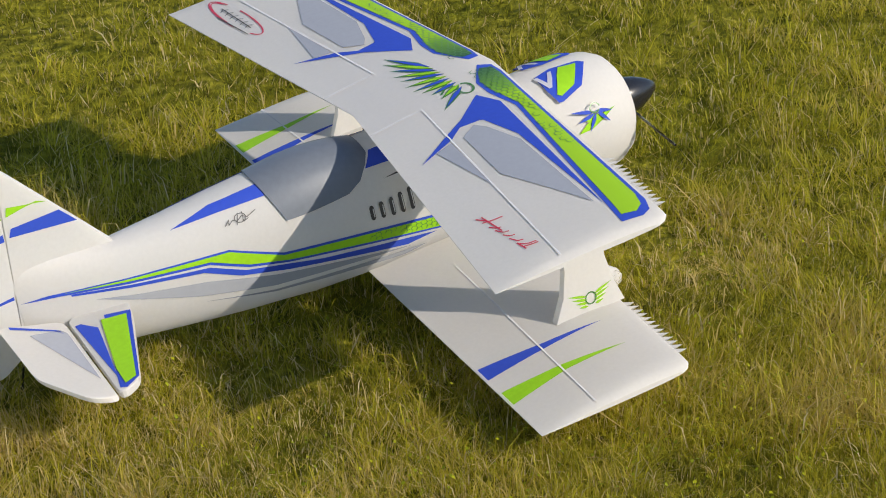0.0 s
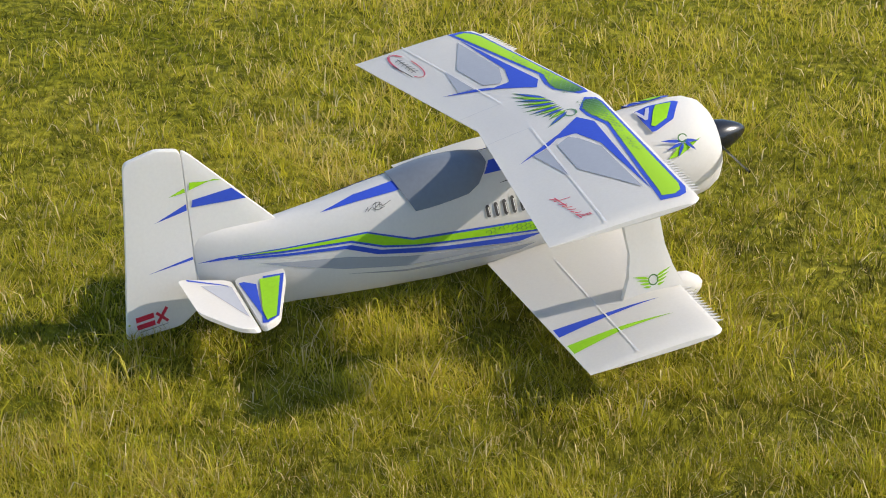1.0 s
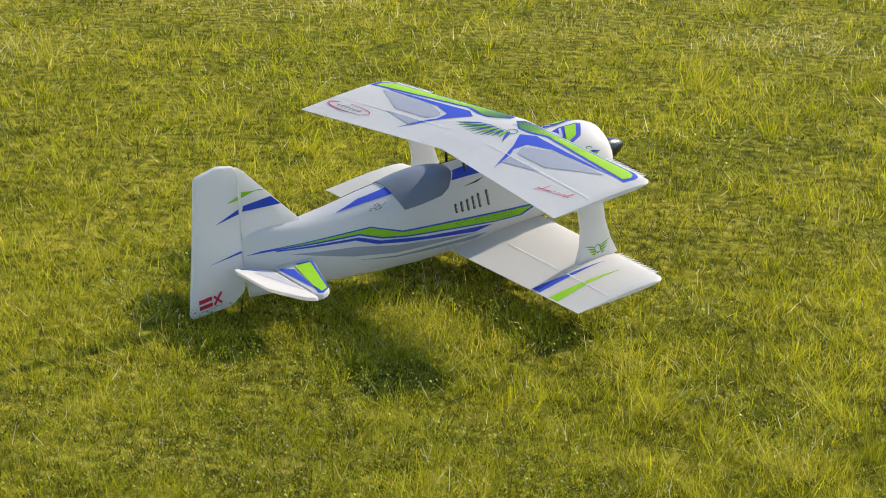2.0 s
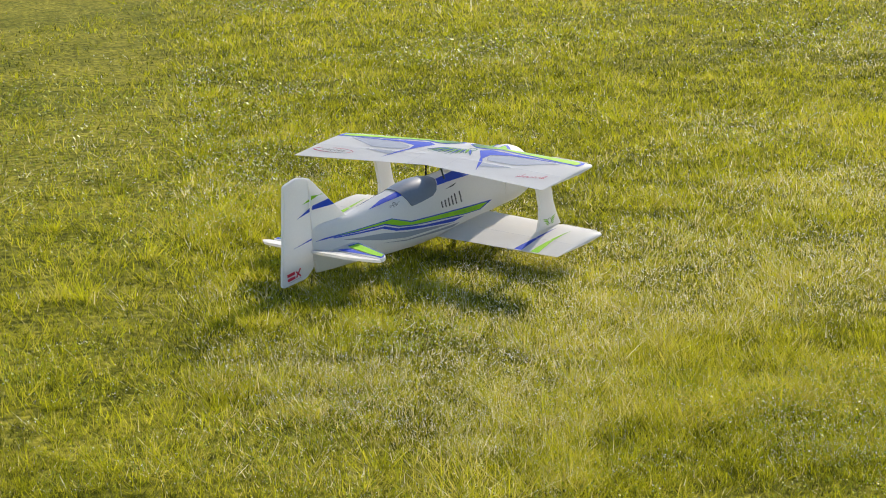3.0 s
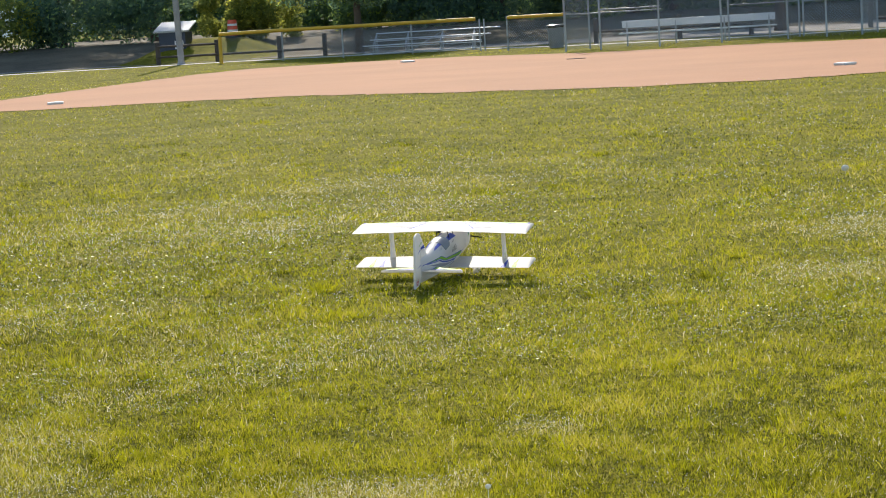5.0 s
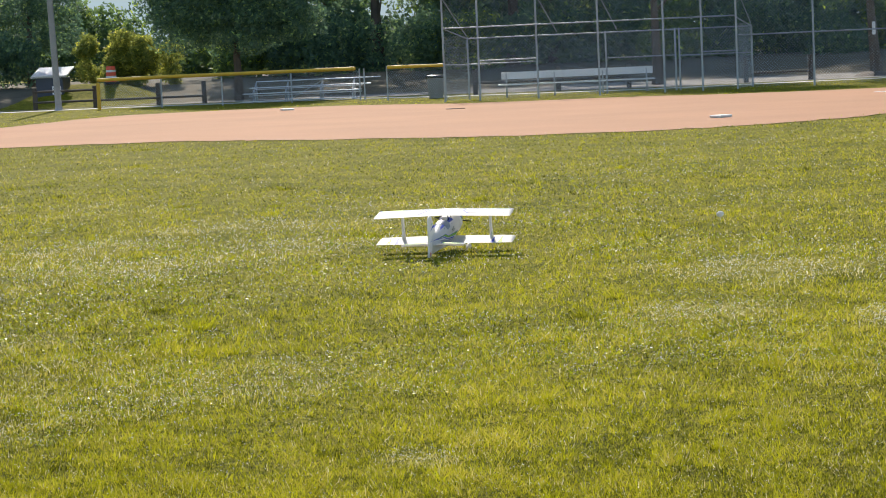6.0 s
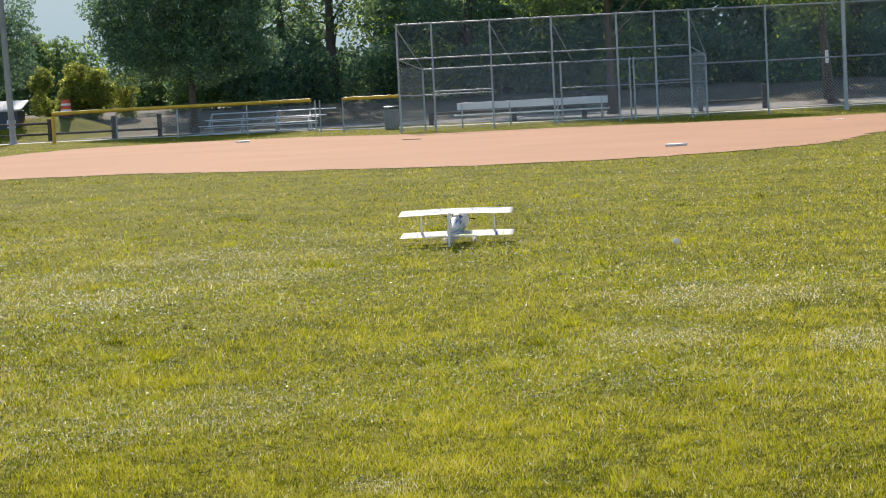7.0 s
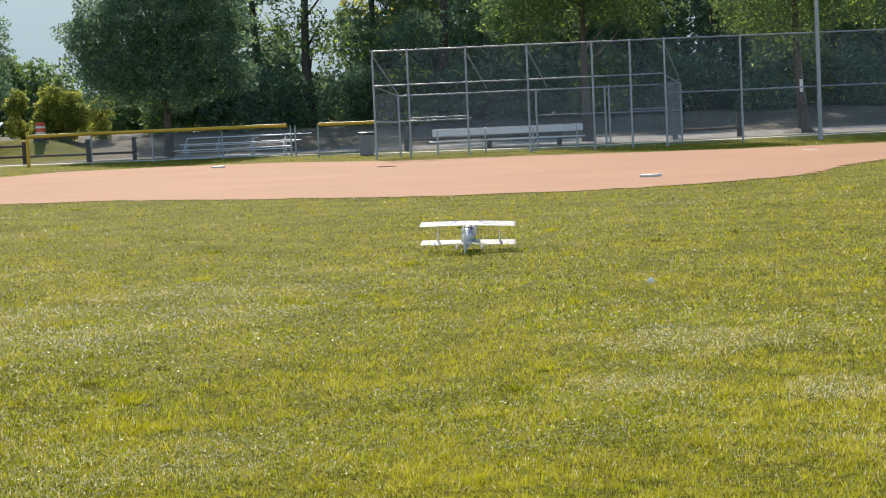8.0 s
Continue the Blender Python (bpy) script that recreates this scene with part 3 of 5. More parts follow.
def biplane():
    top = empty("model_airplane", pose(-2.5, 0.1, 0), "white foam radio-controlled biplane with blue and lime stripes, taxiing on grass", "model airplane")
    bm = bmesh.new()
    loft(bm, [ring_at(*q) for q in SECTIONS])
    body = part("fuselage", bm, WHITE, top, smooth=True)
    bm = bmesh.new()
    loft(bm, [ring_at(*q, n=2.05) for q in COWL])
    cowl = part("cowl", bm, WHITE, top, "smooth rounded white engine cowl", smooth=True)
    # canopy
    bm = bmesh.new()
    rings = []
    for foot, crown, h, base in ((0.523, 0.500, 0.0005, 0.153), (0.531, 0.510, 0.002, 0.1528), (0.546, 0.530, 0.005, 0.1525), (0.565, 0.554, 0.008, 0.153), (0.592, 0.584, 0.0105, 0.1545), (0.619, 0.613, 0.010, 0.1568), (0.641, 0.637, 0.008, 0.1669), (0.657, 0.655, 0.004, 0.1815), (0.667, 0.667, 0.0005, 0.191)):
        zc, hz, hw = fuselage_at(foot, SECTIONS)
        low = math.asin(min(1, ((base - zc) / hz) ** (BULGE / 2)))
        ring = []
        for i in range(21):
            a = low + (math.pi - 2 * low) * i / 20
            up_share = (math.sin(a) - math.sin(low)) / (1 - math.sin(low))
            x = foot + (crown - foot) * up_share
            zc, hz, hw = fuselage_at(x, SECTIONS)
            c = math.cos(a)
            ring.append(level(x, (hw + 0.0022) * math.copysign(abs(c) ** (2 / BULGE), c), zc + (hz + 0.0022) * math.sin(a) ** (2 / BULGE) + h * up_share))
        rings.append(ring)
    loft(bm, rings)
    part("canopy", bm, CANOPY, top, "slate-grey painted canopy", smooth=True)
    # spinner and propeller
    bm = bmesh.new()
    loft(bm, [[level(x, r * math.cos(a), 0.103 + r * math.sin(a)) for a in np.linspace(0, 2 * math.pi, 24, endpoint=False)] for x, r in ((1.083, 0.031), (1.10, 0.0305), (1.12, 0.026), (1.14, 0.017), (1.152, 0.009), (1.157, 0.002))])
    part("spinner", bm, BLACK, top, "glossy black spinner", smooth=True)
    hub = level(1.092, 0, 0.103)
    bm = bmesh.new()
    for side in (1, -1):
        rings = []
        for r, chord, twist in ((0.02, 0.012, 55), (0.06, 0.016, 42), (0.10, 0.016, 30), (0.14, 0.012, 22), (0.155, 0.006, 18)):
            t = radians(twist) * side
            rings.append([Vector((chord * p * math.cos(t) - o * math.sin(t), chord * p * math.sin(t) + o * math.cos(t), side * r)) for p, o in ((-0.5, 0), (0, 0.002), (0.5, 0), (0, -0.002))])
        loft(bm, rings)
    prop = part("propeller", bm, BLACK, top, "two-bladed black propeller")
    prop.matrix_basis = Matrix.Translation(hub)
    # wings
    up = wing("upper_wing", UPPER, top, "white upper wing with blue, lime and grey panels")
    low = wing("lower_wing", LOWER, top, "white lower wing with a blue and a lime stripe")
    for side in (1, -1):
        p1, p2, p3 = (wing_top(UPPER, k)(side) for k in (0.0005, 0.0009, 0.0013))
        patch("blue_panel", [[(0.179, 0.292), (0.252, 0.208), (0.873, 0.247), (0.437, 0.289), (0.311, 0.379), (0.283, 0.46), (0.297, 0.545)]], p1, BLUE, up, "blue wing panel")
        patch("blue_tail", [[(0.46, 0.262), (0.60, 0.305), (0.85, 0.385), (0.61, 0.338), (0.52, 0.300)]], swap(p2), BLUE, up, "blue wing panel")
        patch("grey_panel", [[(0.315, 0.445), (0.350, 0.396), (0.467, 0.305), (0.846, 0.282), (0.577, 0.55), (0.350, 0.549)], [(0.35, 0.625), (0.60, 0.63), (0.364, 0.735)]], p2, GREY, up, "grey wing panel")
        patch("blue_border", [[(0.022, 0.13), (0.035, 0.05), (0.08, 0.03), (0.90, 0.035), (0.95, 0.07), (0.97, 0.13), (0.966, 0.255), (0.90, 0.245), (0.30, 0.155), (0.19, 0.222), (0.12, 0.232)]], p1, BLUE, up, "blue border of the lime stripe", rows=5)
        patch("lime_stripe", [[(0.045, 0.135), (0.053, 0.065), (0.09, 0.05), (0.87, 0.06), (0.92, 0.085), (0.945, 0.14), (0.937, 0.225), (0.90, 0.215), (0.29, 0.128), (0.18, 0.195), (0.12, 0.205), (0.07, 0.17)]], p2, LIME_FADE, up, "lime stripe along the leading edge, dark at its inner end", rows=5, fade=(0.04, 0.24))
        cells = comb(0.06, 0.62, lambda s: (0.045, 0.205 - 0.07 * min(1, max(0, (s - 0.16) / 0.12)) + 0.1 * max(0, s - 0.3)), 0.0105, 2.25, 3, lambda s: 1.0 if s < 0.26 else max(0.0, 0.95 - (s - 0.26) * 3.0))
        strokes("scale_pattern", cells, p3, 0.0011, SCALE, up, "dark green scale pattern", 0.553, 0.245)
        bm = bmesh.new()
        fill(bm, [(0.14, 0.601), (0.985, 0.640), (0.985, 0.649), (0.14, 0.610)], p3, 20, 1)
        fill(bm, [(0.138, 0.60), (0.142, 0.60), (0.142, 0.985), (0.138, 0.985)], p3, 1, 8)
        part("aileron_hinge", bm, HINGE, up, "grey aileron hinge groove")
        teeth(UPPER, side, up)
        q1 = wing_top(LOWER, 0.0005)(side)
        patch("blue_stripe", [[(0.22, 0.716), (0.60, 0.700), (1.0, 0.670), (1.0, 0.728), (0.60, 0.722)]], swap(q1), BLUE, low, "blue stripe")
        patch("lime_stripe", [[(0.22, 0.836), (0.60, 0.808), (1.0, 0.792), (1.0, 0.854), (0.60, 0.832)]], swap(q1), GREEN, low, "lime stripe")
        bm = bmesh.new()
        fill(bm, [(0.24, 0.601), (0.985, 0.621), (0.985, 0.631), (0.24, 0.611)], wing_top(LOWER, 0.0010)(side), 20, 1)
        part("aileron_hinge", bm, HINGE, low, "grey aileron hinge groove")
        teeth(LOWER, side, low)
        # interplane strut, wide at both ends
        y = side * 0.36
        rim = [(0.758, 0.022), (0.866, 0.022), (0.853, 0.06), (0.845, 0.10), (0.843, 0.17), (0.850, 0.238), (0.768, 0.238), (0.780, 0.17), (0.783, 0.10), (0.775, 0.06)]
        strut = plate("interplane_strut", rim, 0.012, top, "white foam strut between the wings", y)
        badge = lambda a, b, y=y, side=side: level(a, y + side * 0.0068, b)
        feathers = [((0.815 + d * 0.005, 0.050 - k * 0.005), (0.815 + d * (0.034 - k * 0.005), 0.060 - k * 0.0075)) for k in range(4) for d in (-1, 1)]
        spikes("wing_badge", feathers, badge, 0.0042, GREEN, strut, "small lime winged badge")
        strokes("badge_ring", [[(0.815 + 0.008 * math.cos(a), 0.046 + 0.009 * math.sin(a)) for a in np.linspace(0, 6.2832, 15)]], badge, 0.002, SCALE, strut, "dark green badge ring")
        # cabane struts
        for x0, x1 in ((0.70, 0.70), (0.80, 0.80)):
            bm = bmesh.new()
            rod(bm, level(x0, side * 0.045, 0.17), level(x1, side * 0.03, 0.235), 0.003)
            part("cabane_strut", bm, BLACK, top, "thin black strut over the fuselage")
        # undercarriage
        bm = bmesh.new()
        loft(bm, [[level(xx + dx, side * yy, zz) for dx in (0.018, 0.006, -0.018, -0.006)] for xx, yy, zz in ((0.885, 0.05, 0.012), (0.90, 0.10, -0.038), (0.915, 0.14, -0.082))])
        part("gear_leg", bm, WHITE, top, "white undercarriage leg")
        bm = bmesh.new()
        rings = []
        for x, h, w in ((0.830, 0.003, 0.003), (0.850, 0.015, 0.011), (0.885, 0.027, 0.018), (0.925, 0.032, 0.021), (0.955, 0.026, 0.018), (0.973, 0.012, 0.009), (0.978, 0.002, 0.002)):
            rings.append([level(x, side * 0.148 + w * math.cos(a), -0.090 + h * math.sin(a)) for a in np.linspace(0, 2 * math.pi, 14, endpoint=False)])
        loft(bm, rings)
        part("wheel_fairing", bm, WHITE, top, "rounded white wheel fairing", smooth=True)
        bm = bmesh.new()
        rod(bm, level(0.920, side * 0.148 - 0.009, -0.114), level(0.920, side * 0.148 + 0.009, -0.114), 0.028, 20)
        part("wheel", bm, RUBBER, top, "small black rubber wheel")
        # tailplane, elevator tilted up
        def flat(a, b, o, side=side):
            return level(a, side * b, 0.108 + o)
        stab = plate("stabilizer", rounded([(0.200, 0.022), (0.286, 0.034), (0.280, 0.07), (0.232, 0.232), (0.200, 0.25)], 0.018), 0.012, top, "white tailplane half", bend=flat)
        def tilted(a, b, o, side=side):
            d = 0.197 - a
            return level(0.197 - d * math.cos(0.34) - o * math.sin(0.34), side * b, 0.108 + d * math.sin(0.34) + o * math.cos(0.34))
        elev = plate("elevator", rounded([(0.197, 0.022), (0.197, 0.252), (0.160, 0.250), (0.110, 0.185), (0.103, 0.03)], 0.016), 0.011, top, "white elevator half tilted up", bend=tilted)
        on_stab = lambda a, b, side=side: level(b, side * a, 0.108 + 0.0066)
        patch("blue_panel", [[(0.05, 0.212), (0.075, 0.229), (0.21, 0.210), (0.05, 0.204)]], on_stab, BLUE, stab, "blue tailplane panel")
        patch("blue_border", [[(0.05, 0.246), (0.062, 0.280), (0.225, 0.234), (0.24, 0.212), (0.235, 0.204), (0.20, 0.211)]], on_stab, BLUE, stab, "blue border")
        patch("lime_panel", [[(0.060, 0.238), (0.069, 0.272), (0.224, 0.230), (0.231, 0.213), (0.19, 0.2145)]], lambda a, b, side=side: level(b, side * a, 0.1155), GREEN, stab, "lime tailplane panel")
        on_elev = lambda a, b: tilted(b, a, 0.0062)
        patch("grey_panel", [[(0.05, 0.185), (0.06, 0.192), (0.20, 0.192), (0.06, 0.140)]], on_elev, GREY, elev, "grey elevator panel")
        patch("blue_line", [[(0.03, 0.120), (0.05, 0.183), (0.062, 0.187), (0.052, 0.175), (0.038, 0.120)]], on_elev, BLUE, elev, "thin blue line")
        # fuselage markings
        f1, f2 = side_of(side, 0.0007), side_of(side, 0.0012)
        patch("blue_edge", [[(0.150, 0.1530), (0.185, 0.1552), (0.434, 0.1415), (0.508, 0.110), (0.742, 0.082), (0.862, 0.069), (0.81, 0.050), (0.74, 0.0568), (0.511, 0.0932), (0.456, 0.1068), (0.404, 0.1297), (0.2, 0.1500)]], f1, BLUE, body, "thin blue edge of the side stripe", 40, 3)
        patch("lime_stripe", [[(0.205, 0.1525), (0.434, 0.1385), (0.507, 0.1065), (0.742, 0.0782), (0.842, 0.0675), (0.805, 0.054), (0.74, 0.0604), (0.512, 0.0967), (0.457, 0.1107), (0.405, 0.1333)]], f2, GREEN, body, "lime side stripe", 40, 3)
        patch("blue_stripe", [[(0.216, 0.1482), (0.403, 0.1258), (0.451, 0.1040), (0.563, 0.0790), (0.735, 0.0535), (0.689, 0.0485), (0.51, 0.0815), (0.443, 0.0980), (0.393, 0.1212), (0.216, 0.1452)]], f1, BLUE, body, "blue side stripe", 40, 2)
        patch("grey_stripe", [[(0.245, 0.1320), (0.394, 0.1065), (0.491, 0.0800), (0.698, 0.0434), (0.488, 0.062), (0.385, 0.086)]], f1, GREY, body, "grey side flash", 30, 2)
        patch("grey_sliver", [[(0.384, 0.0765), (0.487, 0.0545), (0.72, 0.036), (0.689, 0.0285), (0.487, 0.0505)]], f1, GREY, body, "thin grey side flash", 30, 1)
        patch("blue_deck", [[(0.368, 0.187), (0.43, 0.1985), (0.507, 0.2035), (0.507, 0.191), (0.44, 0.190)]], f1, BLUE, body, "blue flash behind the canopy")
        patch("blue_nose_deck", [[(0.655, 0.178), (0.672, 0.1925), (0.80, 0.1910), (0.80, 0.170), (0.70, 0.1762)]], f1, BLUE, body, "blue panel before the canopy")
        patch("dark_flash", [[(0.674, 0.1598), (0.735, 0.1655), (0.71, 0.1595)]], f2, SLOT, body, "thin dark flash", rows=1)
        scales = comb(0.63, 0.80, lambda x: (0.0604 - (x - 0.74) * 0.15, 0.0782 - (x - 0.74) * 0.12), 0.0052, 0.75, 6, lambda x: 1.0 if x > 0.69 else 0.55)
        strokes("scale_pattern", scales, side_of(side, 0.0016), 0.0007, SCALE, body, "fine dark green scale pattern")
        # louvers: flush dark patches paint the shade inside the cooling slots
        for x, z0, z1 in ((0.644, 0.109, 0.131), (0.6592, 0.1072, 0.132), (0.6746, 0.1055, 0.133), (0.6895, 0.1046, 0.1355), (0.7045, 0.1039, 0.138), (0.7265, 0.1028, 0.1395)):
            bm = bmesh.new()
            fill(bm, [(x - 0.0034, z0 + 0.003), (x - 0.0016, z0), (x + 0.0016, z0), (x + 0.0034, z0 + 0.003), (x + 0.0034, z1 - 0.003), (x + 0.0016, z1), (x - 0.0016, z1), (x - 0.0034, z1 - 0.003)], f2, 5, 3)
            slot = part("louver", bm, SLOT, body, "dark patch painting the shade in a cooling slot")
            bm = bmesh.new()
            fill(bm, [(x + 0.0010, z0 + 0.004), (x + 0.0024, z0 + 0.004), (x + 0.0024, z1 - 0.005), (x + 0.0010, z1 - 0.005)], side_of(side, 0.0018), 2, 3)
            part("louver_lip", bm, HINGE, slot, "pale inner lip")
        loop = [(0.463 + 0.008 * math.cos(a), 0.1765 + 0.0055 * math.sin(a)) for a in np.linspace(0, 6.28, 13)]
        scrawl = [[(0.440, 0.172), (0.447, 0.1785), (0.445, 0.172), (0.452, 0.1765), (0.458, 0.1740), (0.466, 0.1785), (0.472, 0.1750), (0.487, 0.1800)], loop, [(0.456, 0.169), (0.462, 0.183)], [(0.468, 0.183), (0.466, 0.171), (0.474, 0.1735)]]
        strokes("signature_marks", scrawl, f2, 0.0008, SLOT, body, "small dark hand-drawn scribble")
        # cowl markings
        r1, r2 = round_of(0.0014, COWL), round_of(0.0024, COWL)
        a0 = (lambda a: a) if side > 0 else (lambda a: math.pi - a)
        on1, on2, on3 = (lambda x, a: r1(x, a0(a))), (lambda x, a: r2(x, a0(a))), (lambda x, a, k=round_of(0.0032, COWL): k(x, a0(a)))
        patch("blue_patch", [[(0.950, 1.42), (0.952, 1.05), (0.959, 0.78), (0.966, 0.77), (1.004, 0.93), (1.033, 1.40), (1.026, 1.46), (0.98, 1.50)]], on1, BLUE, cowl, "blue cowl panel", rows=8)
        patch("lime_patch", [[(0.962, 0.92), (0.968, 0.87), (0.994, 0.99), (1.019, 1.40), (0.992, 1.45), (0.980, 1.28)]], on2, GREEN, cowl, "lime cowl panel", rows=8)
        patch("white_line", [[(0.947, 1.38), (0.957, 1.08), (0.962, 1.08), (0.972, 1.28), (0.978, 1.42), (0.972, 1.42), (0.960, 1.20), (0.953, 1.40)]], on2, WHITE, cowl, "white line in the cowl panel", rows=3)
        spikes("lime_splash", [((0.972, 0.18), (1.040, 0.40)), ((0.985, 0.35), (1.020, 0.33))], on1, 0.012, GREEN, cowl, "lime splash mark", 1.0, 0.093)
        spikes("blue_splash", [((1.006, 0.42), (0.966, 0.54)), ((1.004, 0.40), (0.974, 0.34)), ((1.006, 0.40), (0.990, 0.16)), ((1.008, 0.42), (1.026, 0.20)), ((1.006, 0.44), (1.034, 0.36))], on2, 0.006, BLUE, cowl, "blue splash mark", 1.0, 0.093)
        strokes("green_swirl", [[(1.006 + 0.008 * math.cos(a), 0.49 + 0.075 * math.sin(a)) for a in np.linspace(0, 5.6, 12)]], on3, 0.0022, SCALE, cowl, "dark green swirl", 1.0, 0.093)
        # tip emblems on the upper wing: plain strokes
        if side < 0:
            def slant(k):
                return 0.705 + 0.030 * k, 0.845 - 0.0135 * k
            lines = []
            for k, tall, tip in ((0, 0.10, 0.022), (0.9, 0.11, -0.004), (1.8, 0.05, 0.006), (2.6, 0.055, 0.010), (3.6, 0.05, 0.004), (4.4, 0.055, 0.012), (5.6, 0.085, 0.004), (6.2, 0.08, -0.006)):
                a, b = slant(k)
                lines.append([(a, b), (a + tip + 0.012, b - tall * 0.5), (a + tip + 0.016, b - tall)])
            lines += [[(slant(0.1)[0], slant(0.1)[1] - 0.03), (slant(3)[0], slant(3)[1] - 0.022)], [slant(5.4), (slant(6.6)[0], slant(6.6)[1])]]
            strokes("red_strokes", lines, p2, 0.0021, RED, up, "thin dark red brush-stroke emblem", 0.553, 0.245)
        else:
            oval = lambda lo, hi, k: [(0.79 + 0.160 * k * math.cos(a), 0.785 + 0.072 * k * math.sin(a)) for a in np.linspace(lo, hi, 14)]
            for arc in (oval(-0.9, 1.9, 1.0), oval(-0.7, 1.6, 0.93), oval(2.5, 4.9, 1.0)):
                strokes("red_arc", [arc], p2, 0.0024, RED, up, "dark red arc of an oval emblem", 0.553, 0.245)
            lines = [[(0.70 + k * 0.031, 0.760), (0.712 + k * 0.031, 0.785), (0.704 + k * 0.031, 0.815)] for k in range(6)]
            lines += [[(0.69, 0.79), (0.88, 0.782)], [(0.66, 0.845), (0.84, 0.86)]]
            strokes("dark_strokes", lines, p3, 0.0018, SLOT, up, "thin dark strokes across the oval", 0.553, 0.245)
    # spiky centre emblem on the upper wing
    def centre(lift):
        left, right = wing_top(UPPER, lift)(1), wing_top(UPPER, lift)(-1)
        return lambda a, c: left(a, c) if a >= 0 else right(-a, c)
    tips = [(0.195, 0.475), (0.165, 0.515), (0.120, 0.530), (0.080, 0.555), (0.045, 0.555), (0.005, 0.580), (-0.033, 0.565), (-0.06, 0.53), (-0.09, 0.500), (-0.13, 0.47), (-0.19, 0.510)]
    feet = [(0.055 - 0.0165 * k, 0.345 - 0.003 * k) for k in range(len(tips))]
    for k, (f, t) in enumerate(zip(feet, tips)):
        spikes("emblem_spike", [(f, t)], centre(0.0006), 0.013, SCALE, up, "dark green spike of the centre emblem", 0.553, 0.245)
        near = 0.9 - 0.05 * (k % 2)
        spikes("emblem_core", [(f, (t[0] * near + f[0] * (1 - near), t[1] * near + f[1] * (1 - near)))], centre(0.0010), 0.0075, GREEN if k % 2 else BLUE, up, "lime core of the centre emblem" if k % 2 else "blue core of the centre emblem", 0.553, 0.245)
    strokes("emblem_swirl", [[(-0.125 + 0.030 * math.cos(a), 0.305 + 0.045 * math.sin(a)) for a in np.linspace(0.5, 6.4, 14)], [(-0.10, 0.335), (-0.08, 0.39), (-0.11, 0.45)]], centre(0.0008), 0.0035, SCALE, up, "dark green swirl of the centre emblem", 0.553, 0.245)
    # fin and rudder
    fin = plate("fin", rounded([(0.139, 0.09), (0.1695, 0.352), (0.182, 0.340), (0.300, 0.186), (0.30, 0.13)], 0.008), 0.014, top, "white fin")
    rud = plate("rudder", rounded([(0.1375, 0.075), (0.168, 0.353), (0.128, 0.364), (0.072, 0.355), (0.038, 0.20), (0.003, 0.052), (0.100, 0.052)], 0.010), 0.013, top, "white rudder")
    for side in (1, -1):
        on_fin = lambda x, z, side=side: level(x, side * 0.0080, z)
        on_rud = lambda x, z, side=side: level(x, side * 0.0076, z)
        patch("lime_mark", [[(0.166, 0.282), (0.170, 0.295), (0.224, 0.284), (0.210, 0.290)]], on_fin, GREEN, fin, "lime fin stripe", 6, 1)
        patch("blue_mark", [[(0.163, 0.252), (0.168, 0.264), (0.236, 0.266), (0.256, 0.242)]], on_fin, BLUE, fin, "blue fin stripe", 6, 1)
        patch("lime_mark", [[(0.130, 0.279), (0.159, 0.280), (0.160, 0.288)]], on_rud, GREEN, rud, "lime rudder tick", 4, 1)
        patch("blue_mark", [[(0.098, 0.242), (0.155, 0.249), (0.156, 0.260)]], on_rud, BLUE, rud, "blue rudder tick", 4, 1)
        patch("blue_line", [[(0.066, 0.158), (0.145, 0.162), (0.145, 0.167)]], on_rud, BLUE, rud, "thin blue rudder line", 4, 1)
        blocks = [[(0.0260, 0.0800), (0.0575, 0.0812), (0.0580, 0.0905), (0.0270, 0.0893)], [(0.0250, 0.0668), (0.0565, 0.0680), (0.0570, 0.0768), (0.0258, 0.0756)]]
        patch("red_mark", blocks, on_rud, RED, rud, "solid red block mark", 2, 1)
        strokes("red_slash", [[(0.0605, 0.0690), (0.0820, 0.0935)]], on_rud, 0.0055, RED, rud, "red slanted bar")
        strokes("red_slash", [[(0.0625, 0.0885), (0.0785, 0.0690)]], lambda x, z, side=side: level(x, side * 0.0082, z), 0.0050, RED, rud, "red slanted bar")
        strokes("thin_line", [[(0.027, 0.0620), (0.078, 0.0648)]], on_rud, 0.0012, GREY, rud, "thin grey line")
    bm = bmesh.new()
    rod(bm, level(0.13, 0, 0.056), level(0.110, 0, -0.004), 0.0016, 6)
    rod(bm, level(0.110, -0.003, -0.007), level(0.110, 0.003, -0.007), 0.009, 14)
    part("tail_wheel", bm, BLACK, top, "tiny black tail wheel")
    return top, prop


# ---- ball field ----
def lattice(bm, a, b, z0, z1, step=0.11, r=0.0026):
    """Chain-link wires, crossing both ways between two posts."""
    a, b = Vector((*a, 0)), Vector((*b, 0))
    length, tall = (b - a).length, z1 - z0
    way = (b - a) / length
    for k in range(int((length + tall) / step) + 1):
        d = k * step
        for flip in (False, True):
            p0, p1 = (min(d, length), max(0.0, d - length)), (max(0.0, d - tall), min(d, tall))
            q = []
            for along, up in (p0, p1):
                q.append(a + way * (length - along if flip else along) + Vector((0, 0, z0 + up)))
            if (q[0] - q[1]).length > 0.03:
                rod(bm, q[0], q[1], r, 3)


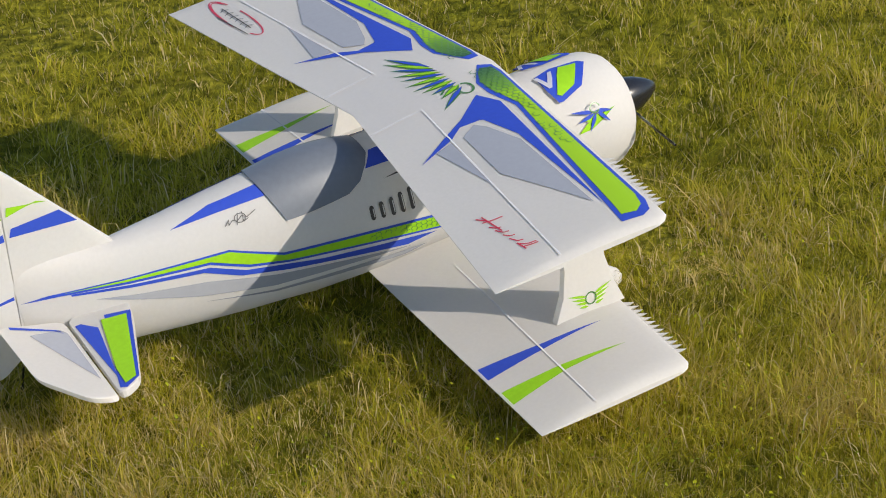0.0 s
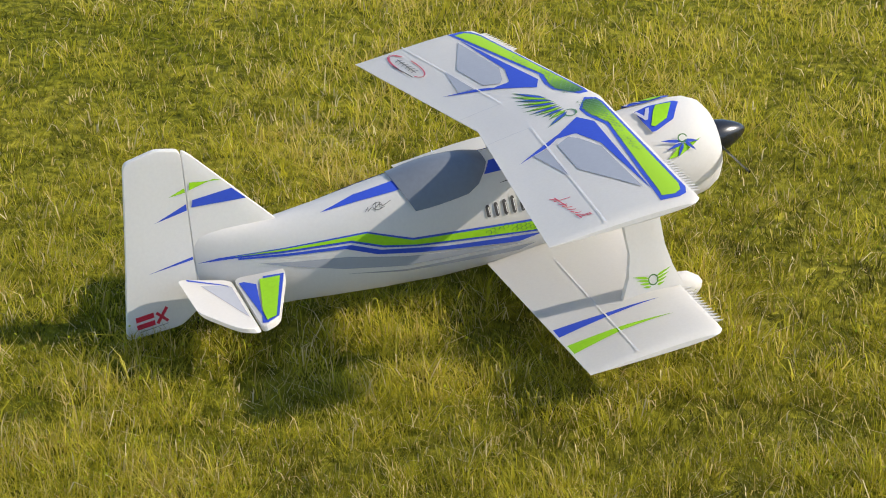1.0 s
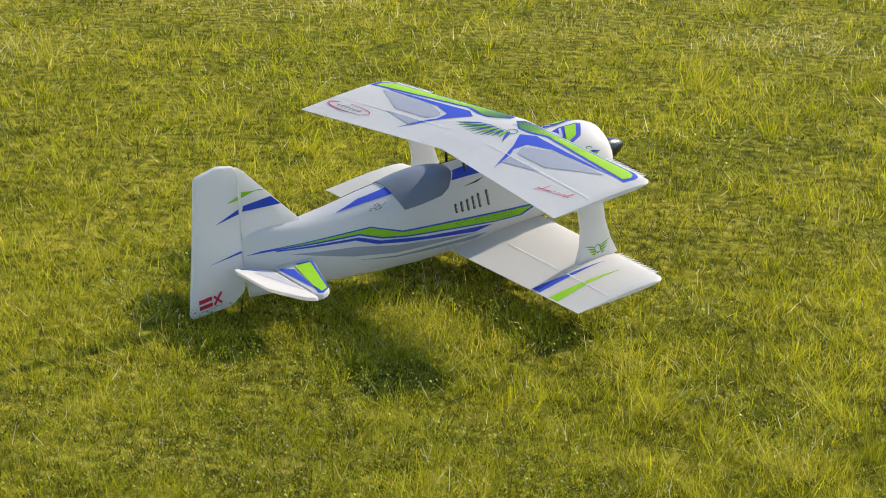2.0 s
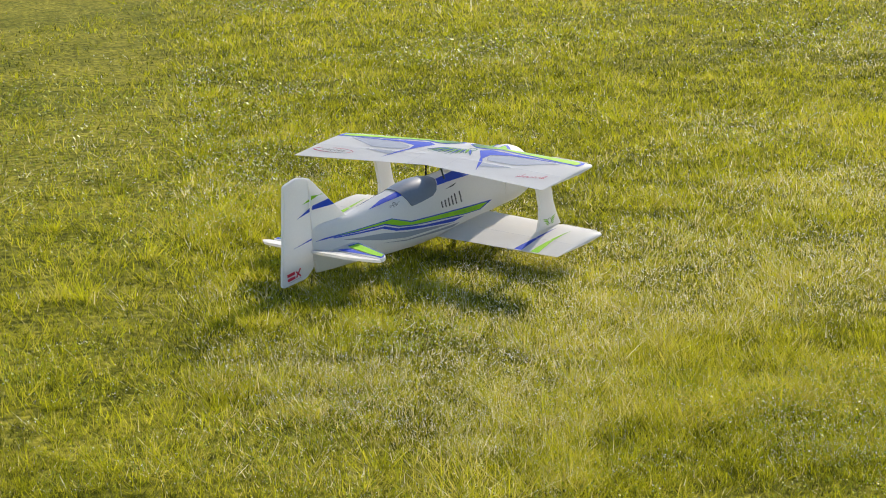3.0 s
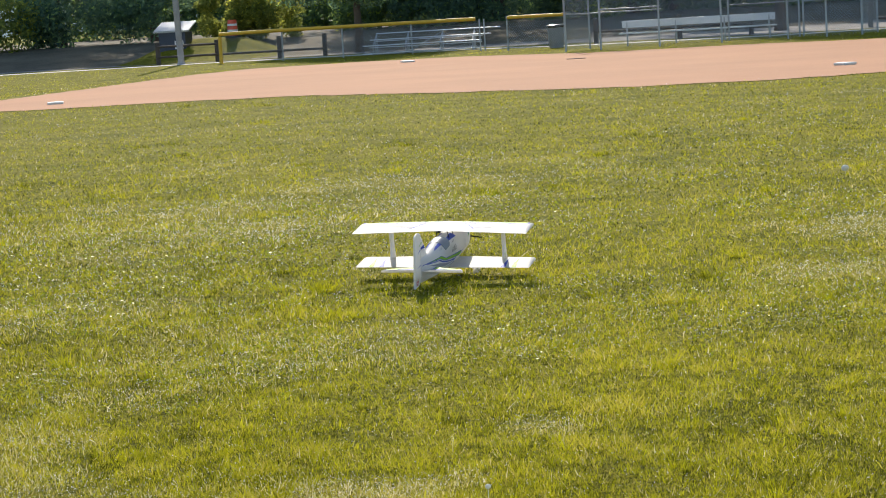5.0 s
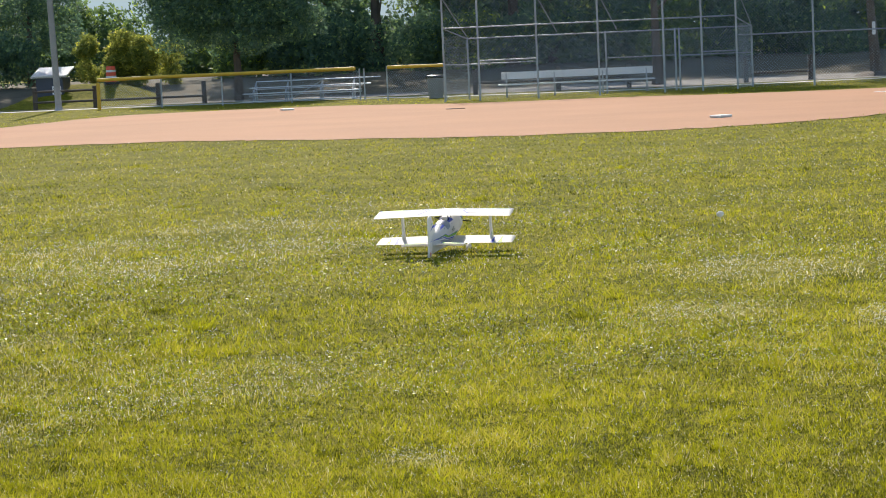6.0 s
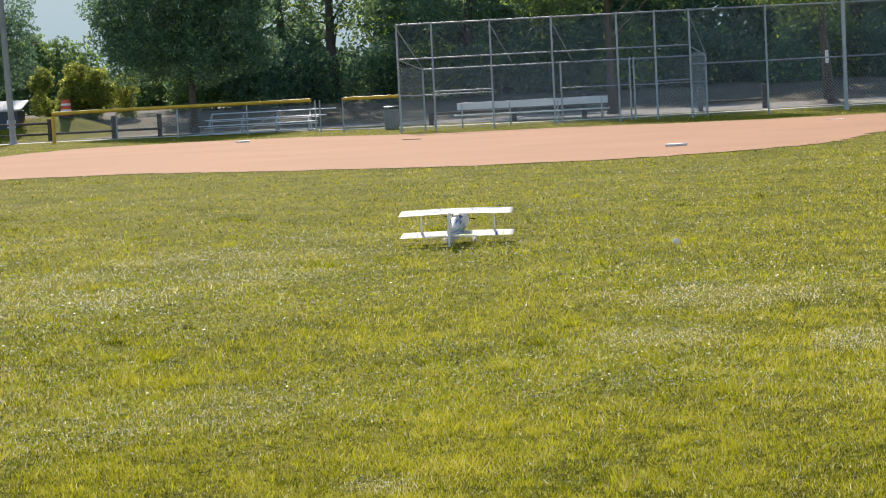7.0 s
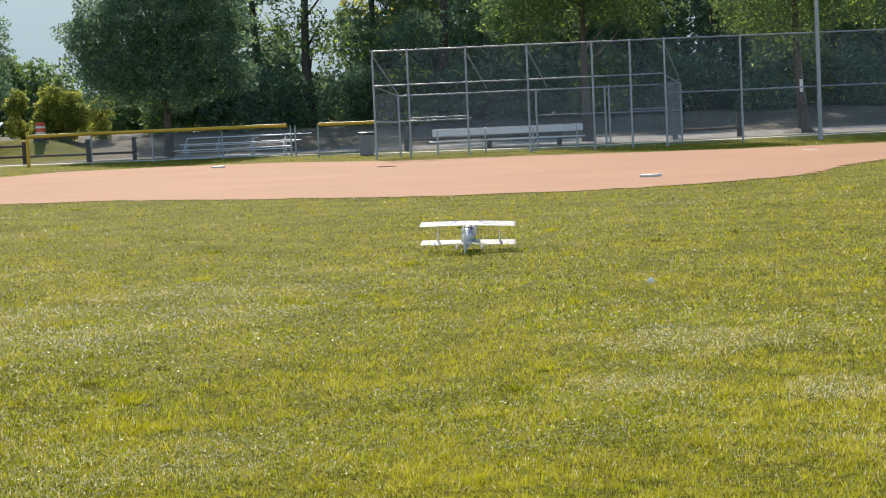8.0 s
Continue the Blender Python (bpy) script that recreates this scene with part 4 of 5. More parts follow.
def fence_thing(name, label, category, posts, rails, nets, group=""):
    """posts: (u, v, height, radius); rails: two ends and radius; nets: two feet, bottom and top."""
    top = empty(name, FIELD, label, category, group)
    for u, v, h, r in posts:
        bm = bmesh.new()
        rod(bm, (u, v, -0.05), (u, v, h), r, 10)
        bmesh.ops.create_icosphere(bm, subdivisions=1, radius=r * 1.15, matrix=Matrix.Translation((u, v, h)))
        part("post", bm, STEEL, top)
    for a, b, r in rails:
        bm = bmesh.new()
        rod(bm, a, b, r, 8)
        part("rail", bm, STEEL, top)
    for a, b, z0, z1 in nets:
        bm = bmesh.new()
        lattice(bm, a, b, z0, z1)
        part("chain_link", bm, WIRE, top, "diamond chain-link wire")
    return top


TALL = [(-2.07, 70.0), (-0.90, 70.0), (1.06, 70.0), (3.12, 70.0), (5.30, 70.0), (6.57, 70.0), (7.73, 70.0), (10.33, 70.3), (13.0, 70.6), (15.6, 70.9), (18.3, 71.2), (21.0, 71.5)]


def backstop():
    posts = [(u, v, 3.64, 0.036) for u, v in TALL if abs(u - 13.0) > 0.1]
    rails = [((a[0], a[1], 3.62), (b[0], b[1], 3.62), 0.026) for a, b in zip(TALL, TALL[1:])]
    rails += [((a[0], a[1], 2.46), (b[0], b[1], 2.46), 0.024) for a, b in zip(TALL[:6], TALL[1:7])]
    rails += [((a[0], a[1], 1.80), (b[0], b[1], 1.80), 0.024) for a, b in zip(TALL[6:], TALL[7:])]
    rails += [((-0.9, 70, 1.33), (1.06, 70, 1.33), 0.024), ((6.57, 70, 1.30), (7.73, 70, 1.30), 0.024)]
    nets = [(a, b, 0.04, 3.6) for a, b in zip(TALL, TALL[1:])]
    fence_thing("backstop", "tall galvanised chain-link backstop beside the infield", "fence", posts, rails, nets)
    back = [(-1.30, 72.5), (3.49, 72.5), (5.89, 72.5), (6.03, 72.5), (8.53, 72.5)]
    posts = [(u, v, 2.13, 0.034) for u, v in back]
    rails = [((a[0], a[1], 2.11), (b[0], b[1], 2.11), 0.022) for a, b in zip(back, back[1:])]
    rails += [((3.49, 72.5, 1.22), (5.89, 72.5, 1.22), 0.02), ((6.03, 72.5, 1.2), (8.53, 72.5, 1.2), 0.02), ((-1.3, 72.5, 1.22), (1.2, 72.5, 1.22), 0.02)]
    rails += [((-2.07, 70, 2.46), (-1.30, 72.5, 2.11), 0.022), ((-2.07, 70, 1.25), (-1.30, 72.5, 1.2), 0.02), ((7.73, 70, 2.4), (8.53, 72.5, 2.11), 0.022)]
    for u in (-2.07, 1.06, 3.12, 7.73):
        rails.append(((u, 70, 3.5), (u + 0.75, 72.2, 2.2), 0.02))
    nets = [((-2.07, 70), (-1.30, 72.5), 0.04, 2.2), ((7.73, 70), (8.53, 72.5), 0.04, 2.2), ((-1.3, 72.5), (3.49, 72.5), 0.05, 2.1), ((3.49, 72.5), (5.89, 72.5), 0.05, 2.1), ((6.03, 72.5), (8.53, 72.5), 0.05, 2.1)]
    fence_thing("dugout_fence", "lower chain-link enclosure behind the backstop", "fence", posts, rails, nets)


def capped_fence():
    line = [(-16.45, 83.6), (-13.75, 82.7), (-11.2, 81.8), (-8.35, 80.8), (-5.62, 79.9), (-5.44, 79.85)]
    posts = [(u, v, 1.18, 0.03) for u, v in line[1:]]
    nets = [(a, b, 0.04, 1.16) for a, b in zip(line, line[1:5])]
    top = fence_thing("fence", "low chain-link fence with a yellow plastic cap rail", "fence", posts, [], nets)
    bm = bmesh.new()
    rod(bm, (*line[0], -0.05), (*line[0], 1.10), 0.075, 12)
    pts = [Vector((*line[0], 1.10))] + [Vector((u, v, 1.22)) for u, v in line[1:5]]
    pts[0].z = 1.20
    for a, b in zip(pts, pts[1:]):
        rod(bm, a, b - (b - a) * (0.06 if b is pts[-1] else 0), 0.07, 12)
    part("cap_rail", bm, YELLOW, top, "yellow plastic fence cap")
    line = [(-4.40, 77.0), (-2.25, 75.2)]
    top = fence_thing("fence", "short chain-link fence with a yellow plastic cap rail", "fence", [(-4.40, 77.0, 1.24, 0.03), (-2.2, 75.2, 1.2, 0.03)], [], [(*line, 0.04, 1.16)])
    bm = bmesh.new()
    rod(bm, (-4.35, 76.96, 1.22), (-2.2, 75.2, 1.22), 0.06, 12)
    part("cap_rail", bm, YELLOW, top, "yellow plastic fence cap")


def timber_fence(spots, heights=(0.32, 0.78)):
    top = empty("timber_fence", FIELD, "low dark post-and-rail timber fence by the gravel", "fence")
    for u, v in spots:
        bm = bmesh.new()
        box(bm, (u - 0.09, v - 0.09, -0.05), (u + 0.09, v + 0.09, 0.95), 0.015)
        part("post", bm, TIMBER, top)
    for (u0, v0), (u1, v1) in zip(spots, spots[1:]):
        for z in heights if (u0, v0) == spots[0] else heights[:1]:
            bm = bmesh.new()
            rod(bm, (u0, v0 - 0.1, z), (u1, v1 - 0.1, z), 0.05, 8)
            part("rail", bm, TIMBER, top)


def bleachers():
    top = empty("bleachers", FIELD @ pose(-8.15, 84.0, 0), "three-row aluminium bleachers on the grass", "bleachers")
    for i, (y, z) in enumerate(((-0.9, 0.40), (-0.2, 0.62), (0.5, 0.86))):
        bm = bmesh.new()
        box(bm, (-2.4 + 0.2 * i, y - 0.13, z - 0.04), (2.35 + 0.35 * i, y + 0.13, z), 0.008)
        part("seat_plank", bm, ALU, top)
        bm = bmesh.new()
        box(bm, (-2.4 + 0.2 * i, y - 0.45, max(0.06, z - 0.34)), (2.35, y - 0.22, max(0.09, z - 0.31)), 0.006)
        part("foot_plank", bm, ALU, top)
    for x in (-2.0, -0.7, 0.7, 2.0):
        bm = bmesh.new()
        for a, b in (((x, -1.1, 0.03), (x, 0.7, 0.03)), ((x, -0.9, 0.0), (x, -0.9, 0.37)), ((x, -0.2, 0), (x, -0.2, 0.59)), ((x, 0.5, 0), (x, 0.5, 0.83)), ((x, -1.0, 0.35), (x, 0.6, 0.85))):
            rod(bm, a, b, 0.025, 6)
        part("support_frame", bm, STEEL, top)
    bm = bmesh.new()
    rod(bm, (-0.7, 0.55, 0.05), (0.7, 0.55, 0.8), 0.02, 6)
    part("brace", bm, STEEL, top)


def team_bench():
    top = empty("bench", FIELD @ pose(2.5, 73.6, 0), "long white-topped players' bench with a backrest behind chain link", "bench")
    bm = bmesh.new()
    box(bm, (-2.67, 0.18, 0.62), (2.67, 0.22, 0.87), 0.008)
    part("backrest", bm, ALU, top)
    bm = bmesh.new()
    box(bm, (-2.8, -0.2, 0.41), (2.7, 0.06, 0.46), 0.008)
    part("seat", bm, ALU, top)
    for x in (-2.5, -0.8, 0.9, 2.45):
        bm = bmesh.new()
        for a, b in (((x, -0.1, 0), (x, -0.1, 0.42)), ((x, 0.2, 0), (x, 0.2, 0.8)), ((x, -0.15, 0.4), (x, 0.2, 0.4)), ((x, -0.2, 0.02), (x, 0.3, 0.02))):
            rod(bm, a, b, 0.03, 8)
        part("leg", bm, STEEL, top)


def bin_thing():
    top = empty("trash_can", FIELD @ pose(-2.62, 77.2, 0), "grey round trash can with a dark rim by the fence", "trash can")
    bm = bmesh.new()
    loft(bm, [[(r * math.cos(a), r * math.sin(a), z) for a in np.linspace(0, 2 * math.pi, 24, endpoint=False)] for r, z in ((0.25, 0), (0.26, 0.02), (0.29, 0.4), (0.31, 0.76))])
    part("drum", bm, BIN, top, smooth=True)
    bm = bmesh.new()
    loft(bm, [[(r * math.cos(a), r * math.sin(a), z) for a in np.linspace(0, 2 * math.pi, 24, endpoint=False)] for r, z in ((0.33, 0.75), (0.345, 0.78), (0.33, 0.84), (0.27, 0.86))])
    part("rim", bm, BLACK, top, "dark rim")


def bases():
    for u, v, w, turn in ((4.46, 43.8, 0.34, 40), (-7.2, 67.9, 0.40, 20), (-13.3, 47.4, 0.37, 15)):
        bm = bmesh.new()
        box(bm, (-w / 2, -w / 2, 0), (w / 2, w / 2, 0.055), 0.02)
        ob = part("base", bm, CANVAS)
        ob.matrix_world = FIELD @ pose(u, v, 0.012, 0, 0, turn)
        tagged(ob, "white rubber base lying on the clay", "base", "bases of the diamond")
    bm = bmesh.new()
    home = [bm.verts.new((x, y, z)) for z in (0, 0.012) for x, y in ((-0.22, 0.22), (-0.22, 0), (0, -0.22), (0.22, 0), (0.22, 0.22))]
    bm.faces.new(home[5:])
    for k in range(5):
        bm.faces.new((home[k], home[(k + 1) % 5], home[5 + (k + 1) % 5], home[5 + k]))
    bmesh.ops.recalc_face_normals(bm, faces=bm.faces)
    ob = part("home_plate", bm, CANVAS)
    ob.matrix_world = FIELD @ pose(10.5, 58.3, 0.010, 0, 0, 30)
    tagged(ob, "flat five-sided dusty white plate in the clay", "home plate")
    bm = bmesh.new()
    box(bm, (-0.28, -0.07, 0), (0.28, 0.07, 0.022), 0.008)
    ob = part("pitching_plate", bm, WORN)
    ob.matrix_world = FIELD @ pose(-1.5, 60.2, 0.012, 0, 0, 4)
    tagged(ob, "worn dark plate set in the clay", "plate")


def barrel():
    top = empty("traffic_barrel", FIELD @ pose(-18.2, 95.7, 0.99), "orange and white traffic barrel on a grass bank", "traffic barrel")
    for z0, z1, r0, r1, mat, nm in ((0, 0.22, 0.25, 0.245, ORANGE, "lower_band"), (0.22, 0.33, 0.245, 0.24, REFLECT, "white_band"), (0.33, 0.5, 0.235, 0.23, ORANGE, "middle_band"), (0.5, 0.6, 0.23, 0.225, REFLECT, "white_band"), (0.6, 0.78, 0.22, 0.20, ORANGE, "upper_band")):
        bm = bmesh.new()
        rod(bm, (0, 0, z0), (0, 0, z1), r0, 20, r1)
        part(nm, bm, mat, top)
    bm = bmesh.new()
    rod(bm, (0, 0, -0.05), (0, 0, 0.05), 0.36, 20)
    part("foot_ring", bm, RUBBER, top)


def bank():
    bm = bmesh.new()
    bmesh.ops.create_grid(bm, x_segments=40, y_segments=24, size=1)
    for p in bm.verts:
        u, v = p.co.x * 16, p.co.y * 7
        p.co = (u, v, 1.03 * math.exp(-(v / 3.2) ** 2) * math.exp(-(u / 3.1) ** 4) - 0.03)
    ob = part("grass_bank", bm, TURF, smooth=True)
    ob.matrix_world = FIELD @ pose(-19.4, 96.5, 0)
    tagged(ob, "low sunlit grass bank by the gravel", "grass bank", kind="structure")


def shed():
    top = empty("shed", FIELD @ pose(-20.75, 95.0, 0.42), "small dark shed with a pale corrugated roof on the bank", "shed")
    bm = bmesh.new()
    box(bm, (-0.62, -0.8, -0.6), (0.62, 0.8, 0.95), 0.02)
    part("body", bm, NAVY, top)
    bm = bmesh.new()
    for i in range(15):
        x = -0.77 + i * 0.11
        rod(bm, (x, -0.95, 0.98), (x, 0.9, 1.38), 0.055, 8)
    part("roof", bm, ROOF, top, "pale ribbed roof")
    bm = bmesh.new()
    box(bm, (0.12, -0.83, 0.18), (0.52, -0.8, 0.55), 0.004)
    sign = part("sign", bm, REFLECT, top, "white notice board")
    bm = bmesh.new()
    for z in (0.24, 0.33, 0.43):
        box(bm, (0.17, -0.836, z), (0.47, -0.8305, z + 0.05))
    part("sign_bars", bm, SLOT, sign, "dark bars of unreadable writing")


def utility_pole():
    for u, v, h, r, nm, label, mat in ((-18.9, 87.3, 10.5, 0.14, "utility_pole", "grey wooden utility pole by the path", POLE), (13.0, 70.6, 9.5, 0.075, "light_pole", "tall galvanised steel pole in the fence line", STEEL)):
        bm = bmesh.new()
        rod(bm, (0, 0, -0.1), (0, 0, h), r, 14, r * 0.75)
        rod(bm, (0, 0, -0.05), (0, 0, 0.12), r * 1.35, 14, r * 1.1)
        ob = part(nm, bm, mat, smooth=True)
        ob.matrix_world = FIELD @ pose(u, v, 0, 0, -1.3 if mat is POLE else 0, 0)
        tagged(ob, label, "pole")


def sign_post():
    top = empty("sign_post", FIELD @ pose(14.35, 81.7, 0), "dark thin post with a small white notice plate beside a tree", "sign post")
    bm = bmesh.new()
    box(bm, (-0.04, -0.03, -0.05), (0.04, 0.03, 2.2), 0.008)
    part("post", bm, TIMBER, top)
    bm = bmesh.new()
    box(bm, (-0.07, -0.05, 1.62), (0.06, -0.032, 2.12), 0.006)
    part("plate", bm, REFLECT, top, "small white notice plate")


def mulch_mound(u, v, r):
    bm = bmesh.new()
    q = random.Random(3)
    rings = [[(k * r * math.cos(a) * q.uniform(0.9, 1.1), k * r * math.sin(a) * q.uniform(0.9, 1.1), z + q.uniform(-0.02, 0.02)) for a in np.linspace(0, 2 * math.pi, 28, endpoint=False)] for k, z in ((1.0, -0.03), (0.75, 0.08), (0.5, 0.15), (0.25, 0.20))]
    loft(bm, rings)
    ob = part("mulch_mound", bm, BARK, smooth=True)
    ob.matrix_world = FIELD @ pose(u, v, 0)
    tagged(ob, "low dark mound of bark mulch round a trunk", "mulch")


def wood_floor():
    """Bare earth under the trees, rising gently behind the gravel."""
    bm = bmesh.new()
    bmesh.ops.create_grid(bm, x_segments=90, y_segments=60, size=1)
    q = random.Random(8)
    for p in bm.verts:
        u, v = -10 + p.co.x * 75, 126 + p.co.y * 35
        t = min(1.0, max(0.0, (v - 91.0) / 14))
        p.co = (u, v, 0.9 * t * t * (3 - 2 * t) - 0.02 + (q.uniform(-0.05, 0.05) if v > 92 else 0))
    ob = part("wood_floor", bm, LITTER, smooth=True)
    ob.matrix_world = FIELD
    tagged(ob, "bare brown earth and leaf litter rising under the trees", "ground", kind="structure")


# ---- trees ----
def leaf_mass(n, blobs, size, seed):
    """Leaf sprays scattered through round masses (x, y, z, rx, ry, rz)."""
    q = np.random.default_rng(seed)
    w = np.array([b[3] * b[4] * b[5] for b in blobs]) ** 0.67
    pick = q.choice(len(blobs), n, p=w / w.sum())
    b = np.array(blobs)[pick]
    d = q.normal(size=(n, 3))
    d /= np.linalg.norm(d, axis=1)[:, None]
    rad = q.uniform(0.25, 1, n)[:, None] ** 0.5
    lump = 1 + 0.16 * np.sin(d[:, :1] * 7 + b[:, :1] * 3) + 0.14 * np.sin(d[:, 2:] * 9 + b[:, 1:2] * 5)
    c = b[:, :3] + d * rad * lump * b[:, 3:]
    s = size * q.uniform(0.5, 1.4, n)[:, None]
    a = q.normal(size=(n, 3))
    a /= np.linalg.norm(a, axis=1)[:, None]
    e = np.cross(a, q.normal(size=(n, 3)))
    e /= np.linalg.norm(e, axis=1)[:, None]
    co = np.stack([c - a * s, c + e * s * 0.85, c + a * s], 1)
    faces = np.arange(n * 3).reshape(-1, 3)
    tone = np.repeat(np.clip(q.beta(2, 2.4, n) + 0.1 * (rad[:, 0] - 0.6), 0, 1), 3)
    return co.reshape(-1, 3), faces, tone


def tree(u, v, h, spread, trunk_h, n, leaf, size, seed, label, lean=0.0, blobs=None, z=0.0):
    q = random.Random(seed)
    top = empty("tree", FIELD @ pose(u, v, z), label, "tree", "trees behind the ball field")
    bm = bmesh.new()
    rings = []
    r0 = max(0.11, h * 0.016)
    for i in range(9):
        t = i / 8
        r = r0 * (1.35 - 0.35 * min(1, t * 6)) * (1 - 0.8 * t)
        ox, oy = lean * t * h + 0.12 * math.sin(t * 5 + seed), 0.1 * math.cos(t * 4 + seed)
        rings.append([(ox + r * math.cos(a) * (1 + 0.12 * math.sin(3 * a)), oy + r * math.sin(a), -0.1 + t * h * 0.86) for a in np.linspace(0, 2 * math.pi, 10, endpoint=False)])
    loft(bm, rings)
    for i in range(7):
        t = trunk_h / h + (0.8 - trunk_h / h) * i / 7
        a = q.uniform(0, 6.28)
        s = (lean * t * h, 0, t * h * 0.86)
        rod(bm, s, (s[0] + math.cos(a) * spread * 0.5, math.sin(a) * spread * 0.5, s[2] + spread * 0.5), r0 * 0.28, 6, r0 * 0.06)
    part("trunk", bm, BARK, top)
    if blobs is None:
        blobs = []
        for i in range(20):
            t = q.uniform(0, 1)
            zc = trunk_h + (h - trunk_h) * (0.12 + 0.8 * t)
            rr = spread * (0.35 + 0.65 * math.sin(math.pi * (0.2 + 0.72 * t)))
            a, d = q.uniform(0, 6.28), q.uniform(0.2, 0.75) * rr
            k = spread * q.uniform(0.28, 0.48)
            blobs.append((lean * zc + math.cos(a) * d, math.sin(a) * d, zc, k * 1.15, k * 1.15, k * 0.85))
    co, faces, tone = leaf_mass(n, blobs, size, seed)
    cloud("crown", co, faces, tone, leaf, "", "", parent=top)
    return top


def shrub(u, v, blobs, n, leaf, size, seed, label):
    co, faces, tone = leaf_mass(n, blobs, size, seed)
    cloud("shrub", co, faces, tone, leaf, label, "shrub", FIELD @ pose(u, v, 0.8 if v > 100 else 0), kind="thing")


def woods():
    crown = [(0, 0, 3.4, 3.6, 3.2, 1.5), (-1.6, 0, 5.2, 2.6, 2.6, 1.9), (1.7, 0.3, 5.0, 2.4, 2.6, 1.9), (0, -0.8, 6.3, 2.9, 2.6, 2.0), (-0.8, 0.3, 8.2, 2.3, 2.3, 1.8), (1.0, 0, 8.3, 2.2, 2.2, 1.7), (0.2, 0, 9.9, 1.6, 1.6, 1.4), (-2.7, 0.4, 3.8, 1.3, 1.3, 1.0), (2.8, 0, 3.5, 1.3, 1.3, 1.0), (-3.0, 0, 5.6, 1.3, 1.5, 1.5), (2.6, -0.3, 6.4, 1.4, 1.5, 1.6), (-1.2, -1.2, 4.0, 2.2, 1.6, 1.5), (1.3, -1.2, 3.8, 2.2, 1.6, 1.4)]
    tree(-11.9, 91.5, 11.0, 3.9, 2.0, 85000, LEAF_DARK, 0.085, 1, "large dense dark green tree with a round crown", blobs=crown)
    tree(6.0, 84.5, 12.0, 4.2, 3.4, 48000, LEAF_MID, 0.085, 2, "broad leafy tree behind the backstop", 0.03)
    tree(14.6, 82.8, 12.5, 4.8, 3.2, 52000, LEAF_MID, 0.085, 3, "broad leafy tree over the gravel", -0.02)
    tree(-24.6, 108, 11.5, 3.4, 0.8, 24000, LEAF_DARK, 0.10, 4, "dark green tree at the edge of the lot", z=0.85)
    tree(-31, 112, 14, 4.5, 0.8, 22000, LEAF_DARK, 0.12, 5, "dark green tree at the edge of the lot", z=0.85)
    q = random.Random(12)
    for i in range(18):
        u = -9.5 + i * 3.1 + q.uniform(-0.8, 0.8)
        v = 109 + q.uniform(-4, 12)
        h = q.uniform(13, 19)
        tree(u, v, h, q.uniform(3.2, 4.4), 1.2, 13000, LEAF_MID if i % 3 == 1 or u < -6 else LEAF_DARK, 0.115, 40 + i, "tall woodland tree in a dense stand", q.uniform(-0.03, 0.03), z=0.85)
    for i in range(13):
        tree(-1.5 + i * 3.8 + q.uniform(-0.8, 0.8), 126 + q.uniform(-4, 6), q.uniform(15, 21), q.uniform(3.8, 4.8), 0.8, 5200, (LEAF_LIGHT, LEAF_MID, LEAF_DARK)[i % 3], 0.3, 300 + i, "tall woodland tree in a dense stand", q.uniform(-0.02, 0.02), z=0.85)
    # two trees added, hidden behind the large crown, to shade the wood floor
    for i, u in enumerate((-14.6, -12.2)):
        tree(u, 113 + i, 14.5 + i, 3.4, 1.0, 12000, LEAF_DARK, 0.13, 70 + i, "tall woodland tree in a dense stand", z=0.85)
    for i in range(15):
        b = [(q.uniform(-2, 2), q.uniform(-1, 1), q.uniform(0.2, 4.4), 2.0, 1.4, 1.4) for _ in range(8)]
        shrub(-12 + i * 3.7, 112 + q.uniform(-1.5, 2), b, 3200, LEAF_DARK, 0.22, 330 + i, "dark undergrowth below the woodland trees")
    for i in range(11):
        tree(-64 + i * 3.4 + q.uniform(-0.6, 0.6), 112 + q.uniform(-4, 6), q.uniform(11, 16), q.uniform(3.2, 4.2), 0.8, 9000, LEAF_MID if i % 3 == 0 else LEAF_DARK, 0.14, 200 + i, "dark woodland tree behind the lot", q.uniform(-0.03, 0.03), z=0.85)
    for i in range(9):
        b = [(q.uniform(-1.4, 1.4), q.uniform(-1, 1), q.uniform(0.5, 2.2), 1.4, 1.2, 1.1) for _ in range(7)]
        shrub(-50 + i * 3.0, 104.5 + q.uniform(-1.5, 2), b, 4500, LEAF_DARK if i % 3 else LEAF_LIGHT, 0.13, 230 + i, "shrubs along the edge of the lot")
    for i in range(20):
        u = -13 + i * 2.7 + q.uniform(-0.6, 0.6)
        b = [(q.uniform(-1.2, 1.2), q.uniform(-1, 1), q.uniform(0.1, 2.4), q.uniform(0.9, 1.7), 1.2, q.uniform(0.8, 1.4)) for _ in range(7)]
        shrub(u, 104.5 + q.uniform(-1, 2), b, 5600, LEAF_DARK if i % 4 else LEAF_MID, 0.115, 90 + i, "dark undergrowth below the woodland trees")
    for i, (u, v, s) in enumerate(((-19.7, 101.5, 0.85), (-18.5, 101, 1.0), (-17.4, 102, 1.05))):
        b = [(q.uniform(-1.2, 1.2) * s, q.uniform(-0.8, 0.8), q.uniform(0.1, 2.5) * s, q.uniform(0.3, 0.7) * s, 0.6, q.uniform(0.3, 0.8) * s) for _ in range(11)]
        shrub(u, v, b, 8000, LEAF_LIGHT, 0.085, 140 + i, "sunlit yellow-green shrub on the bank")
    for i in range(7):
        b = [(q.uniform(-3, 3), q.uniform(-2, 2), q.uniform(0.5, 5.0 - 0.2 * i), 2.2, 2, 1.6) for _ in range(9)]
        shrub(-41 + i * 4.0, 150 + q.uniform(-4, 4), b, 5000, LEAF_MID, 0.2, 160 + i, "distant hazy green trees")


